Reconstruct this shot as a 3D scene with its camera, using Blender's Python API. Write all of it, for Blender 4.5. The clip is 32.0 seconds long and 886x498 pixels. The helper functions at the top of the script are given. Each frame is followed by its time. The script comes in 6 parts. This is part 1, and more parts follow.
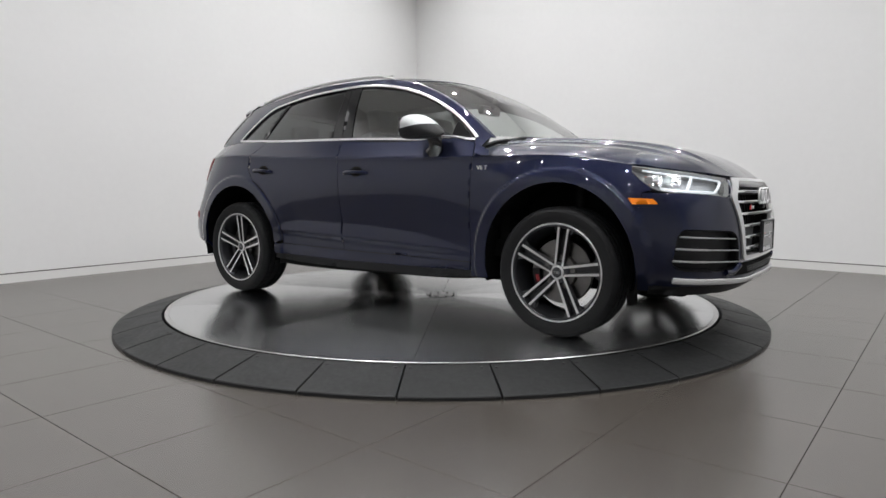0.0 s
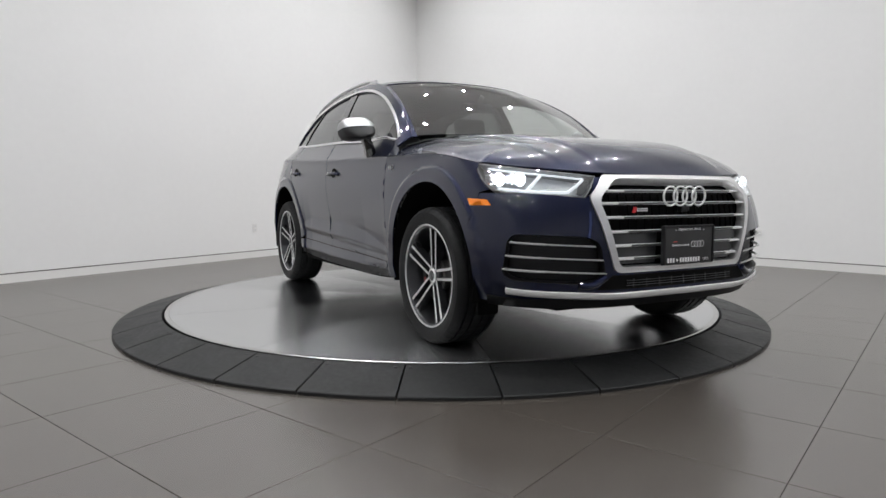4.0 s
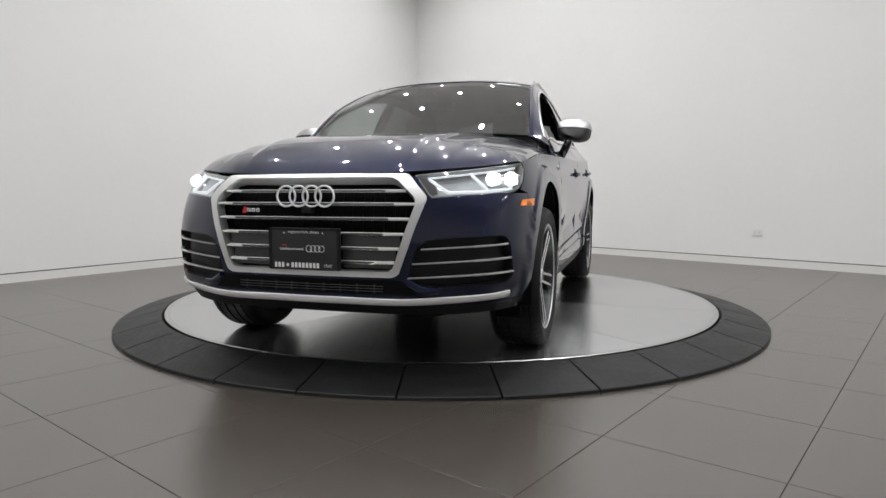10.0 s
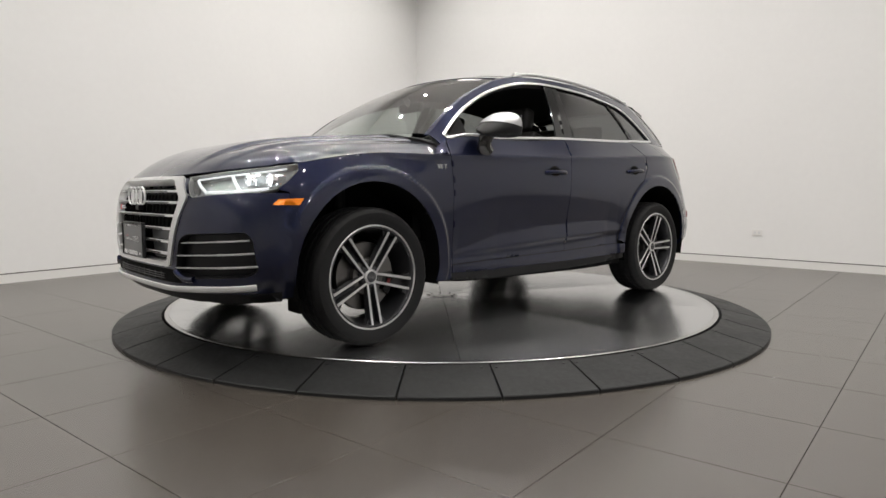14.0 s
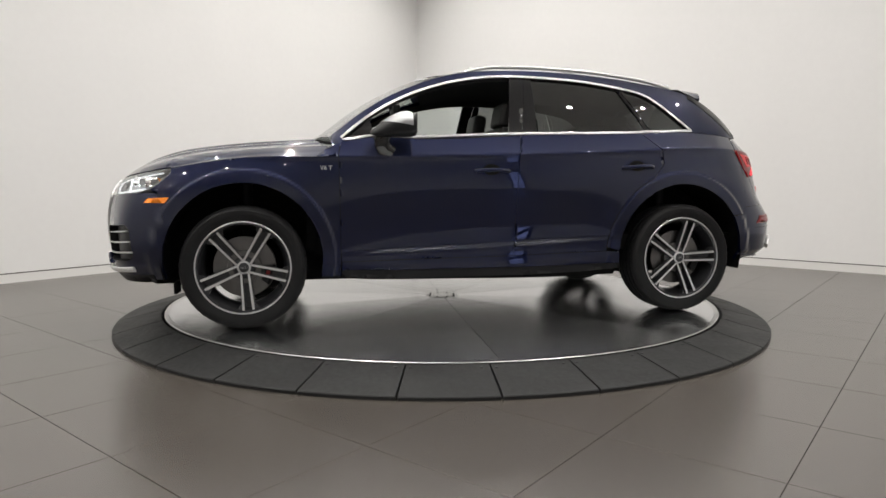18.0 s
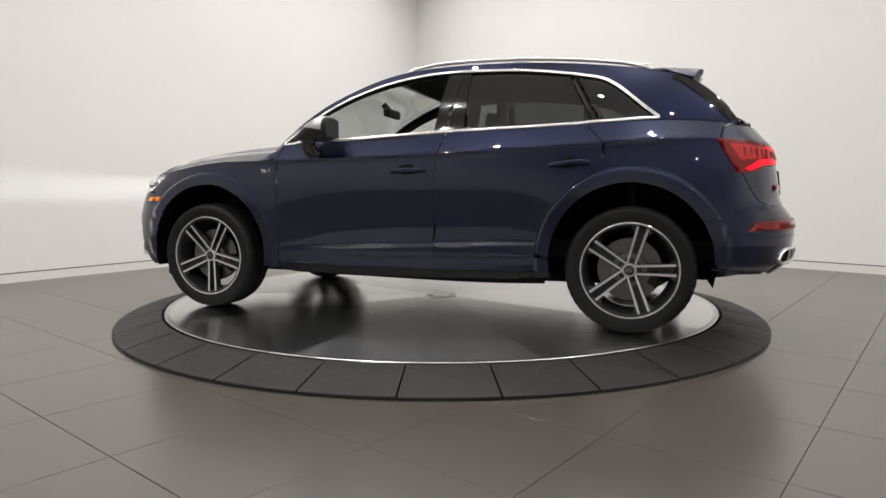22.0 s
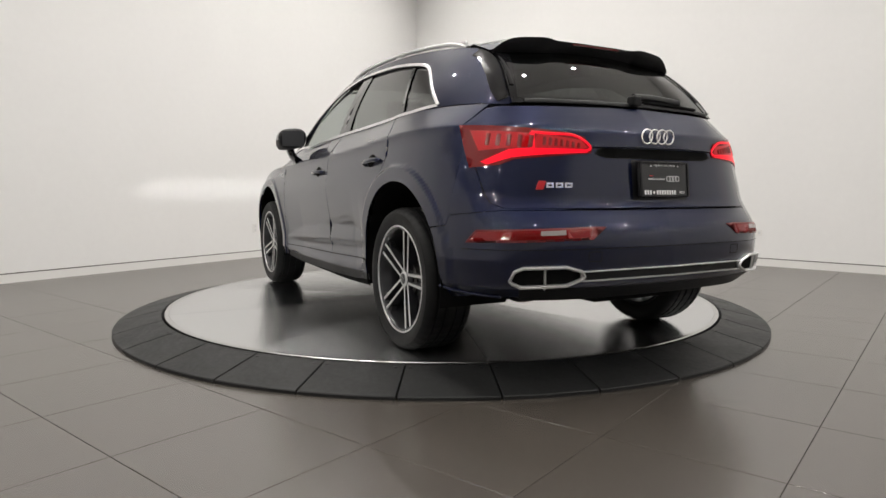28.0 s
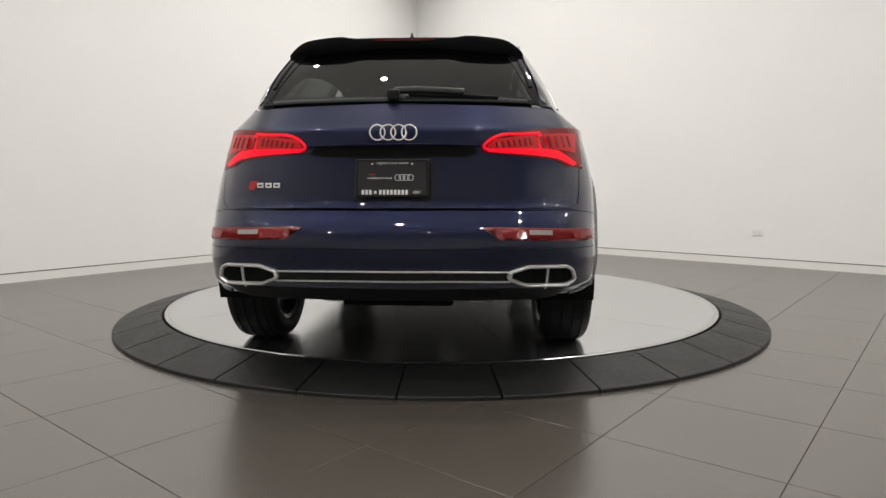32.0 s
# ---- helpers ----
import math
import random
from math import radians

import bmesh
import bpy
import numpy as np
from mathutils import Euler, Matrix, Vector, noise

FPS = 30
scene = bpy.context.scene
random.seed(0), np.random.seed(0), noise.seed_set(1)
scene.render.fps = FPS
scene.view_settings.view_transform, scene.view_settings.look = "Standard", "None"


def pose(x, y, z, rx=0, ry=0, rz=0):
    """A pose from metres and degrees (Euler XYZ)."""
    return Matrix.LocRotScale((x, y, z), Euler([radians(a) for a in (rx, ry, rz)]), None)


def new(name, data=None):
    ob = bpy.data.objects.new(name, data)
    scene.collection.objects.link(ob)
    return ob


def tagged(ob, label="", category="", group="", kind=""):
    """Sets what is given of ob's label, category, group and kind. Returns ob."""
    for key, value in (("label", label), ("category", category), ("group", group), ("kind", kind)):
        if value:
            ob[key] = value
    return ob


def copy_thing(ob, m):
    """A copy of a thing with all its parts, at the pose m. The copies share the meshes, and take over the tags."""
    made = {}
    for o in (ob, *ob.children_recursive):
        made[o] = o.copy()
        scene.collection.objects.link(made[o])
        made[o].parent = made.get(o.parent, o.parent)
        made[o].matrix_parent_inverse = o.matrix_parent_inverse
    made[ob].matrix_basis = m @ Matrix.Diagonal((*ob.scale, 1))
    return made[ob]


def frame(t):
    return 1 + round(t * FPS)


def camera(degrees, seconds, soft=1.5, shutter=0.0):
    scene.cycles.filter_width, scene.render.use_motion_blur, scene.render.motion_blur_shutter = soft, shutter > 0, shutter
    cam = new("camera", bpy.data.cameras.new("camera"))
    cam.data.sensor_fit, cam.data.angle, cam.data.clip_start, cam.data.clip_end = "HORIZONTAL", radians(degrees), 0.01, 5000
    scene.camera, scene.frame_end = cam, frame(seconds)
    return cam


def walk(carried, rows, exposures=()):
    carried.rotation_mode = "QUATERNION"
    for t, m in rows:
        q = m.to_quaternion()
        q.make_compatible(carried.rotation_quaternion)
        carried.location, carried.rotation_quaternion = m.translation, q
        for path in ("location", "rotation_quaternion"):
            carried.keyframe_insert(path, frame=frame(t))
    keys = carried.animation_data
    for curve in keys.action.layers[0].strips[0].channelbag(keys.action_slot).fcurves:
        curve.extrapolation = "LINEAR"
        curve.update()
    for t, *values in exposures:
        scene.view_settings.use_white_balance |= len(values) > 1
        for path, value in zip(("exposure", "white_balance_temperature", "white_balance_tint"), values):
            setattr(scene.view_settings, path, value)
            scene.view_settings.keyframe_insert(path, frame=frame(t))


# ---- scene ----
# ---- camera: stands still ----
EYE = (0.0, -4.9175, 0.7948)
cam = camera(70.13, 32.0)
VIEW = Matrix.Translation(EYE) @ pose(0, 0, 0, 84.97, 0, -0.11)
walk(cam, [(0, VIEW), (32, VIEW)],
     exposures=[(0, 0.02, 6200, 10), (3.0, 0.02, 6200, 10), (6.0, -0.02, 6120, 10), (7.0, -0.04, 6400, 10), (8.0, -0.04, 6060, 10), (9.0, -0.05, 6020, 9), (10.0, -0.04, 6280, 10), (11.0, 0.02, 6400, 10), (13.0, 0.05, 6600, 10), (20, 0.12, 6620, 10), (32, 0.11, 6660, 10)])

# ---- world and light ----
FLOOR_Z = -0.085
CEIL_Z = 5.0
world = bpy.data.worlds.new("world")
scene.world = world
world.use_nodes = True
world.node_tree.nodes["Background"].inputs[0].default_value = (0.8, 0.85, 1.0, 1)
world.node_tree.nodes["Background"].inputs[1].default_value = 0.05

# ---- mesh and material tools ----
from mathutils.bvhtree import BVHTree
from mathutils.geometry import delaunay_2d_cdt
from mathutils.interpolate import poly_3d_calc


def mat(name, color, rough=0.5, metal=0.0, coat=0.0, coat_rough=0.03, emit=0.0, emit_color=None, spec=0.5,
        var=0.0, scale=8.0, bump=0.0, bump_scale=60.0, rough_var=0.0, aniso=0.0, coat_ior=1.5, ior=1.5):
    """A node material: base colour varied by noise at two scales, and fine relief."""
    m = bpy.data.materials.new(name)
    m.use_nodes = True
    nt = m.node_tree
    b = nt.nodes["Principled BSDF"]
    b.inputs["Base Color"].default_value = (*color, 1)
    b.inputs["Roughness"].default_value = rough
    b.inputs["Metallic"].default_value = metal
    b.inputs["Coat Weight"].default_value = coat
    b.inputs["Coat Roughness"].default_value = coat_rough
    b.inputs["IOR"].default_value = ior
    b.inputs["Coat IOR"].default_value = coat_ior
    b.inputs["Specular IOR Level"].default_value = spec
    b.inputs["Anisotropic"].default_value = aniso
    if emit:
        b.inputs["Emission Color"].default_value = (*(emit_color or color), 1)
        b.inputs["Emission Strength"].default_value = emit
    tc = nt.nodes.new("ShaderNodeTexCoord")
    if var or rough_var:
        n1 = nt.nodes.new("ShaderNodeTexNoise")
        n1.inputs["Scale"].default_value = scale
        n1.inputs["Detail"].default_value = 6
        n2 = nt.nodes.new("ShaderNodeTexNoise")
        n2.inputs["Scale"].default_value = scale * 9
        n2.inputs["Detail"].default_value = 4
        for n in (n1, n2):
            nt.links.new(tc.outputs["Object"], n.inputs["Vector"])
        mx = nt.nodes.new("ShaderNodeMath")
        mx.operation = "ADD"
        nt.links.new(n1.outputs["Fac"], mx.inputs[0])
        nt.links.new(n2.outputs["Fac"], mx.inputs[1])
        if var:
            r = nt.nodes.new("ShaderNodeMapRange")
            r.inputs[1].default_value, r.inputs[2].default_value = 0.6, 1.4
            r.inputs[3].default_value, r.inputs[4].default_value = 1 - var, 1 + var
            nt.links.new(mx.outputs[0], r.inputs[0])
            v = nt.nodes.new("ShaderNodeVectorMath")
            v.operation = "SCALE"
            v.inputs[0].default_value = color
            nt.links.new(r.outputs[0], v.inputs["Scale"])
            nt.links.new(v.outputs[0], b.inputs["Base Color"])
        if rough_var:
            r = nt.nodes.new("ShaderNodeMapRange")
            r.inputs[1].default_value, r.inputs[2].default_value = 0.6, 1.4
            r.inputs[3].default_value, r.inputs[4].default_value = max(0.02, rough - rough_var), rough + rough_var
            nt.links.new(mx.outputs[0], r.inputs[0])
            nt.links.new(r.outputs[0], b.inputs["Roughness"])
    if bump:
        n3 = nt.nodes.new("ShaderNodeTexNoise")
        n3.inputs["Scale"].default_value = bump_scale
        n3.inputs["Detail"].default_value = 5
        nt.links.new(tc.outputs["Object"], n3.inputs["Vector"])
        bp = nt.nodes.new("ShaderNodeBump")
        bp.inputs["Strength"].default_value = bump
        bp.inputs["Distance"].default_value = 0.002
        nt.links.new(n3.outputs["Fac"], bp.inputs["Height"])
        nt.links.new(bp.outputs[0], b.inputs["Normal"])
    return m


def glass(name, tint, rough=0.0, gloss=0.13):
    """Thin sheet glass: tinted see-through with a Fresnel gloss."""
    m = bpy.data.materials.new(name)
    m.use_nodes = True
    nt = m.node_tree
    nt.nodes.remove(nt.nodes["Principled BSDF"])
    out = nt.nodes["Material Output"]
    tr = nt.nodes.new("ShaderNodeBsdfTransparent")
    tr.inputs[0].default_value = (*tint, 1)
    gl = nt.nodes.new("ShaderNodeBsdfGlossy")
    gl.inputs["Roughness"].default_value = rough
    lw = nt.nodes.new("ShaderNodeLayerWeight")
    lw.inputs[0].default_value = 0.5
    pw = nt.nodes.new("ShaderNodeMath")
    pw.operation, pw.inputs[1].default_value = "POWER", 4.0
    nt.links.new(lw.outputs["Facing"], pw.inputs[0])
    fr = nt.nodes.new("ShaderNodeMath")
    fr.operation, fr.inputs[1].default_value, fr.inputs[2].default_value = "MULTIPLY_ADD", 0.97 - gloss, gloss
    nt.links.new(pw.outputs[0], fr.inputs[0])
    mx = nt.nodes.new("ShaderNodeMixShader")
    nt.links.new(fr.outputs[0], mx.inputs[0])
    nt.links.new(tr.outputs[0], mx.inputs[1])
    nt.links.new(gl.outputs[0], mx.inputs[2])
    nt.links.new(mx.outputs[0], out.inputs[0])
    return m


def mesh_of(name, verts, faces, material, smooth=True, normals=None):
    me = bpy.data.meshes.new(name)
    me.from_pydata([tuple(v) for v in verts], [], [tuple(f) for f in faces])
    me.materials.append(material)
    if smooth:
        me.shade_smooth()
    if normals is not None:
        me.normals_split_custom_set([tuple(n) for n in normals])
    me.update()
    return me


def put(name, me, parent=None, label="", m=None):
    ob = new(name, me)
    if m is not None:
        ob.matrix_basis = m
    if parent is not None:
        ob.parent = parent
    if label:
        ob["label"] = label
    return ob


def bm_mesh(name, bm, material, smooth=False, angle=35):
    bmesh.ops.recalc_face_normals(bm, faces=bm.faces)
    if smooth:
        for f in bm.faces:
            f.smooth = True
        for e in bm.edges:
            if len(e.link_faces) == 2 and e.calc_face_angle(0) > radians(angle):
                e.smooth = False
    me = bpy.data.meshes.new(name)
    bm.to_mesh(me)
    bm.free()
    me.materials.append(material)
    return me


def part(name, bm, material, parent, label="", smooth=False, angle=35):
    """Links a bmesh as one mesh object under a thing or a part."""
    return put(name, bm_mesh(name, bm, material, smooth, angle), parent, label)


def box_bm(size, at=(0, 0, 0), bevel=0.0, segs=2, turn=None):
    bm = bmesh.new()
    bmesh.ops.create_cube(bm, size=1)
    bmesh.ops.scale(bm, vec=size, verts=bm.verts)
    if bevel:
        bmesh.ops.bevel(bm, geom=bm.edges[:], offset=bevel, segments=segs, profile=0.6, affect="EDGES")
    if turn is not None:
        bmesh.ops.transform(bm, matrix=turn, verts=bm.verts)
    bmesh.ops.translate(bm, vec=at, verts=bm.verts)
    return bm


def lathe_bm(profile, n=64, axis="y", close=False):
    """Turns a profile of (radius, along) round an axis."""
    bm = bmesh.new()
    rows = []
    for r, a in profile:
        row = []
        for i in range(n):
            t = 2 * math.pi * i / n
            c, s = r * math.cos(t), r * math.sin(t)
            row.append(bm.verts.new({"y": (c, a, s), "z": (c, s, a), "x": (a, c, s)}[axis]))
        rows.append(row)
    pairs = list(zip(rows, rows[1:]))
    if close:
        pairs.append((rows[-1], rows[0]))
    for p, q in pairs:
        for i in range(n):
            j = (i + 1) % n
            bm.faces.new((p[i], p[j], q[j], q[i]))
    return bm


def catmull(pts, n):
    """A smooth line of n points through pts."""
    pts = np.array(pts, float)
    d = np.r_[0, np.cumsum(np.linalg.norm(np.diff(pts, axis=0), axis=1))]
    return spline(d, pts, np.linspace(0, d[-1], n))


def spline(x, y, q):
    """Natural cubic spline through (x, y), y of any width, at q."""
    x, y = np.asarray(x, float), np.asarray(y, float)
    flat = y.ndim == 1
    if flat:
        y = y[:, None]
    n = len(x)
    h = np.diff(x)
    a = np.zeros((n, n))
    b = np.zeros((n, y.shape[1]))
    a[0, 0] = a[-1, -1] = 1
    for i in range(1, n - 1):
        a[i, i - 1], a[i, i], a[i, i + 1] = h[i - 1], 2 * (h[i - 1] + h[i]), h[i]
        b[i] = 6 * ((y[i + 1] - y[i]) / h[i] - (y[i] - y[i - 1]) / h[i - 1])
    m = np.linalg.solve(a, b)
    q = np.atleast_1d(np.asarray(q, float))
    k = np.clip(np.searchsorted(x, q) - 1, 0, n - 2)
    hk = h[k][:, None]
    t0, t1 = (x[k + 1] - q)[:, None], (q - x[k])[:, None]
    r = m[k] * t0 ** 3 / (6 * hk) + m[k + 1] * t1 ** 3 / (6 * hk) + (y[k] / hk - m[k] * hk / 6) * t0 + (y[k + 1] / hk - m[k + 1] * hk / 6) * t1
    return r[:, 0] if flat else r


def sweep(path, w, h, ups=None, n=10, closed=False, square=0.0):
    """A bar of width w and height h along a path; ups: what counts as up for the height. Returns verts, faces."""
    path = [Vector(p) for p in path]
    k = len(path)
    verts, faces = [], []
    for i, p in enumerate(path):
        if closed:
            t = path[(i + 1) % k] - path[i - 1]
        else:
            t = path[min(i + 1, k - 1)] - path[max(i - 1, 0)]
        t.normalize()
        up = Vector(ups[i]) if ups is not None and not isinstance(ups, Vector) else (ups or Vector((0, 0, 1)))
        side = t.cross(up).normalized()
        up = side.cross(t).normalized()
        for j in range(n):
            a = 2 * math.pi * (j + 0.5) / n
            c, s = math.cos(a), math.sin(a)
            if square:
                f = (abs(c) ** square + abs(s) ** square) ** (-1 / square)
                c, s = c * f, s * f
            verts.append(p + side * (c * w / 2) + up * (s * h / 2))
    for i in range(k if closed else k - 1):
        for j in range(n):
            a, b = i * n + j, i * n + (j + 1) % n
            c, d = ((i + 1) % k) * n + (j + 1) % n, ((i + 1) % k) * n + j
            faces.append((a, b, c, d))
    if not closed:
        faces.append(tuple(range(n))[::-1])
        faces.append(tuple(range((k - 1) * n, k * n)))
    return verts, faces


def bar(name, path, w, h, material, parent, ups=None, n=10, closed=False, square=0.0, label="", mirror=False):
    v, f = sweep(path, w, h, ups, n, closed, square)
    if mirror:
        v = [Vector((p.x, -p.y, p.z)) for p in v]
    bm = bmesh.new()
    vs = [bm.verts.new(p) for p in v]
    for q in f:
        bm.faces.new([vs[i] for i in q])
    return part(name, bm, material, parent, label, smooth=True, angle=50)


def text_mesh(name, words, size, depth, material, m, parent, label=""):
    cu = bpy.data.curves.new(name, "FONT")
    cu.body, cu.size, cu.extrude, cu.align_x, cu.align_y = words, size, depth, "CENTER", "CENTER"
    cu.resolution_u = 3
    tmp = new(name + "_line", cu)
    me = bpy.data.meshes.new_from_object(tmp.evaluated_get(bpy.context.evaluated_depsgraph_get()))
    bpy.data.objects.remove(tmp)
    me.materials.clear()
    me.materials.append(material)
    return put(name, me, parent, label, m)


# ---- materials ----
M_WALL = mat("wall paint", (0.85, 0.845, 0.835), 0.55, var=0.015, scale=1.5, bump=0.08, bump_scale=180)
M_BACKWALL = mat("pale wall paint", (0.76, 0.765, 0.77), 0.6, var=0.03, scale=1.5)
M_BASE = mat("baseboard paint", (0.80, 0.79, 0.77), 0.4, var=0.02, scale=4)
# dark tone puts the shade in the gap over the baseboard into colour
M_REVEAL = mat("shadow reveal", (0.16, 0.15, 0.14), 0.8)
M_CEIL = mat("ceiling paint", (0.86, 0.86, 0.85), 0.7, var=0.015, scale=1.5)
M_TILE = mat("porcelain tile", (0.068, 0.059, 0.050), 0.27, spec=0.5, ior=2.0, var=0.05, scale=1.2)
M_GROUT = mat("tile grout", (0.045, 0.042, 0.040), 0.8, var=0.1, scale=20, bump=0.2, bump_scale=300)
M_RUBBER = mat("black rubber", (0.014, 0.0145, 0.0145), 0.55, spec=0.30, var=0.18, scale=5, bump=0.25, bump_scale=240, rough_var=0.1)
M_STEEL = mat("brushed steel plate", (0.60, 0.61, 0.615), 0.21, 1.0, var=0.04, scale=3, aniso=0.8)
_nt = M_STEEL.node_tree
_vt = _nt.nodes.new("ShaderNodeVectorTransform")
_vt.vector_type, _vt.convert_from, _vt.convert_to = "VECTOR", "OBJECT", "WORLD"
_vt.inputs[0].default_value = (1, 0, 0)
_nt.links.new(_vt.outputs[0], _nt.nodes["Principled BSDF"].inputs["Tangent"])
M_RIMSTEEL = mat("steel edging", (0.55, 0.55, 0.54), 0.25, 1.0, var=0.05, scale=20)
M_BLACK = mat("black plastic", (0.007, 0.007, 0.008), 0.48, spec=0.28, var=0.1, scale=12, bump=0.1, bump_scale=300)
M_GLOSS = mat("gloss black", (0.006, 0.006, 0.007), 0.08, coat=0.5)
M_PAINT = mat("navy metallic paint", (0.0013, 0.0044, 0.0275), 0.38, 0.75, coat=1.0, coat_rough=0.006, coat_ior=1.53, spec=0.3, var=0.04, scale=400)
M_CHROME = mat("bright chrome", (0.86, 0.86, 0.87), 0.20, 0.85)
M_SATIN = mat("satin aluminium", (0.72, 0.72, 0.72), 0.32, 0.8, var=0.03, scale=30)
M_TYRE = mat("tyre rubber", (0.0045, 0.0045, 0.005), 0.62, spec=0.3, var=0.15, scale=14, bump=0.15, bump_scale=200, rough_var=0.08)
M_RIMDARK = mat("grey wheel lacquer", (0.045, 0.046, 0.05), 0.28, 0.6, coat=0.4)
M_RIMBRIGHT = mat("machined wheel face", (0.66, 0.66, 0.66), 0.30, 0.80, var=0.03, scale=50)
M_DARK = mat("dark underbody", (0.005, 0.005, 0.005), 0.85, spec=0.1, var=0.2, scale=8)
M_DISCB = mat("brake disc steel", (0.17, 0.165, 0.16), 0.32, 1.0, var=0.1, scale=30)
M_REDCAL = mat("red caliper lacquer", (0.25, 0.012, 0.016), 0.3, coat=0.5)
M_GLASS = glass("clear glass", (0.82, 0.88, 0.86), gloss=0.26)
M_TINT = glass("tinted glass", (0.22, 0.235, 0.23), gloss=0.15)
M_ORANGE = mat("amber plastic", (0.75, 0.20, 0.008), 0.2, coat=0.6, emit=0.25)
M_LEATHER = mat("black leather", (0.022, 0.021, 0.021), 0.5, var=0.12, scale=30, bump=0.2, bump_scale=120)
# ---- the room ----
CORNER = Vector((-0.46, 6.868, 0))
DIR_L = Vector((-3.65, -5.40, 0)).normalized()
DIR_R = Vector((5.05, -4.80, 0)).normalized()
END_L = CORNER + DIR_L * 14.0
END_R = CORNER + DIR_R * 14.0
BACK_L = Vector((-3.5, -11.0, 0))
BACK_R = Vector((5.5, -10.5, 0))
BASE_H, REVEAL = 0.087, 0.012


def wall(name, a, b, label, paint=None):
    """An upright slab from a to b, facing the room, with a flush baseboard under a shadow reveal."""
    d = (b - a)
    n = d.length
    d.normalize()
    out = Vector((-d.y, d.x, 0))
    if out.dot(Vector((0, -1, 0)) - (a + b) / 2) > 0:
        out = -out
    low = FLOOR_Z + BASE_H + REVEAL
    turn = Matrix(((d.x, out.x, 0, 0), (d.y, out.y, 0, 0), (0, 0, 1, 0), (0, 0, 0, 1)))
    mid = (a + b) / 2

    def slab(nm, z0, z1, back, material, parent=None):
        bm = box_bm((n + 0.3, 0.2, z1 - z0), (0, 0.1 + back, (z0 + z1) / 2))
        me = bm_mesh(nm, bm, material)
        return put(nm, me, parent)
    w = slab(name, low, CEIL_Z, 0.0, paint or M_WALL)
    w.matrix_basis = Matrix.Translation(mid) @ turn
    tagged(w, label, "wall", kind="structure")
    g = slab("shadow_reveal", FLOOR_Z - 0.05, low, 0.008, M_REVEAL, w)
    b = slab("baseboard", FLOOR_Z - 0.02, FLOOR_Z + BASE_H, 0.0, M_BASE, w)
    return w


wall("wall_left", CORNER, END_L, "tall plain white painted wall with flush baseboard")
wall("wall_right", CORNER, END_R, "tall plain white painted wall with flush baseboard")
# unseen walls added to close the room, toned for the reflections in the paint
wall("wall_side_left", END_L, BACK_L, "unseen plain pale grey wall closing the room behind the camera", M_BACKWALL)
wall("wall_back", BACK_L, BACK_R, "unseen plain pale grey wall closing the room behind the camera", M_BACKWALL)
wall("wall_side_right", BACK_R, END_R, "unseen plain pale grey wall closing the room behind the camera", M_BACKWALL)

# a tall narrow window with blue lit panes, inferred from its reflection, on the side wall behind the camera
M_BLUEPANE = mat("blue lit pane", (0.35, 0.42, 0.75), 0.2, emit=2.4, emit_color=(0.34, 0.42, 0.95))
M_FRAME = mat("dark window frame", (0.02, 0.02, 0.022), 0.4)


def slat_window(at, along, width, z0, z1, n):
    """A window frame with a column of panes between dark bars, its back to the wall."""
    d = along.normalized()
    inn = Vector((-d.y, d.x, 0))
    if inn.dot(Vector((0, -2, 0)) - at) < 0:
        inn = -inn
    m = Matrix(((d.x, inn.x, 0, at.x), (d.y, inn.y, 0, at.y), (0, 0, 1, 0), (0, 0, 0, 1)))
    w = put("window_1", bm_mesh("window_1", box_bm((width + 0.12, 0.03, z1 - z0 + 0.12), (0, 0.018, (z0 + z1) / 2), 0.004), M_FRAME), m=m)
    tagged(w, "tall narrow dark framed window with blue lit panes", "window", kind="structure")
    step = (z1 - z0) / n
    for k in range(n):
        part("pane", box_bm((width, 0.008, step * 0.62), (0, 0.037, z0 + step * (k + 0.5)), 0.002), M_BLUEPANE, w)
    return w


slat_window(BACK_R + (END_R - BACK_R).normalized() * 0.45, END_R - BACK_R, 0.30, 0.35, 3.6, 18)

bm = box_bm((40, 40, 0.2), (0, -1, CEIL_Z + 0.1))
tagged(put("ceiling", bm_mesh("ceiling", bm, M_CEIL)), "plain white ceiling with round downlights", "ceiling", kind="structure")

# floor: a grout bed with porcelain tiles proud of it
bm = box_bm((40, 40, 0.2), (0, -1, FLOOR_Z - 0.1035))
floor = tagged(put("floor", bm_mesh("floor", bm, M_GROUT)), "grey brown porcelain tile floor with narrow dark joints", "floor", kind="structure")

# ---- downlights ----
M_BULB = mat("downlight lens", (1, 1, 1), 0.5, emit=4.0, emit_color=(1.0, 0.97, 0.94))
M_TRIM = mat("downlight trim", (0.7, 0.7, 0.7), 0.4)
ROOM_U = Vector((math.cos(radians(51)), math.sin(radians(51)), 0))
ROOM_V = Vector((math.cos(radians(-39)), math.sin(radians(-39)), 0))


def downlight(at):
    e = new("downlight")
    e.location = at
    tagged(e, "round recessed downlight set in the white ceiling", "lamp", "ceiling downlights")
    bm = lathe_bm([(0.05, 0.0), (0.05, -0.012), (0.075, -0.012), (0.08, -0.004), (0.08, 0.0)], 24, "z")
    part("trim", bm, M_TRIM, e, smooth=True)
    bm = bmesh.new()
    bmesh.ops.create_circle(bm, cap_ends=True, radius=0.05, segments=24, matrix=Matrix.Translation((0, 0, -0.004)))
    for f in bm.faces:
        f.normal_flip()
    me = bpy.data.meshes.new("lens")
    bm.to_mesh(me)
    bm.free()
    me.materials.append(M_BULB)
    put("lens", me, e)
    return e


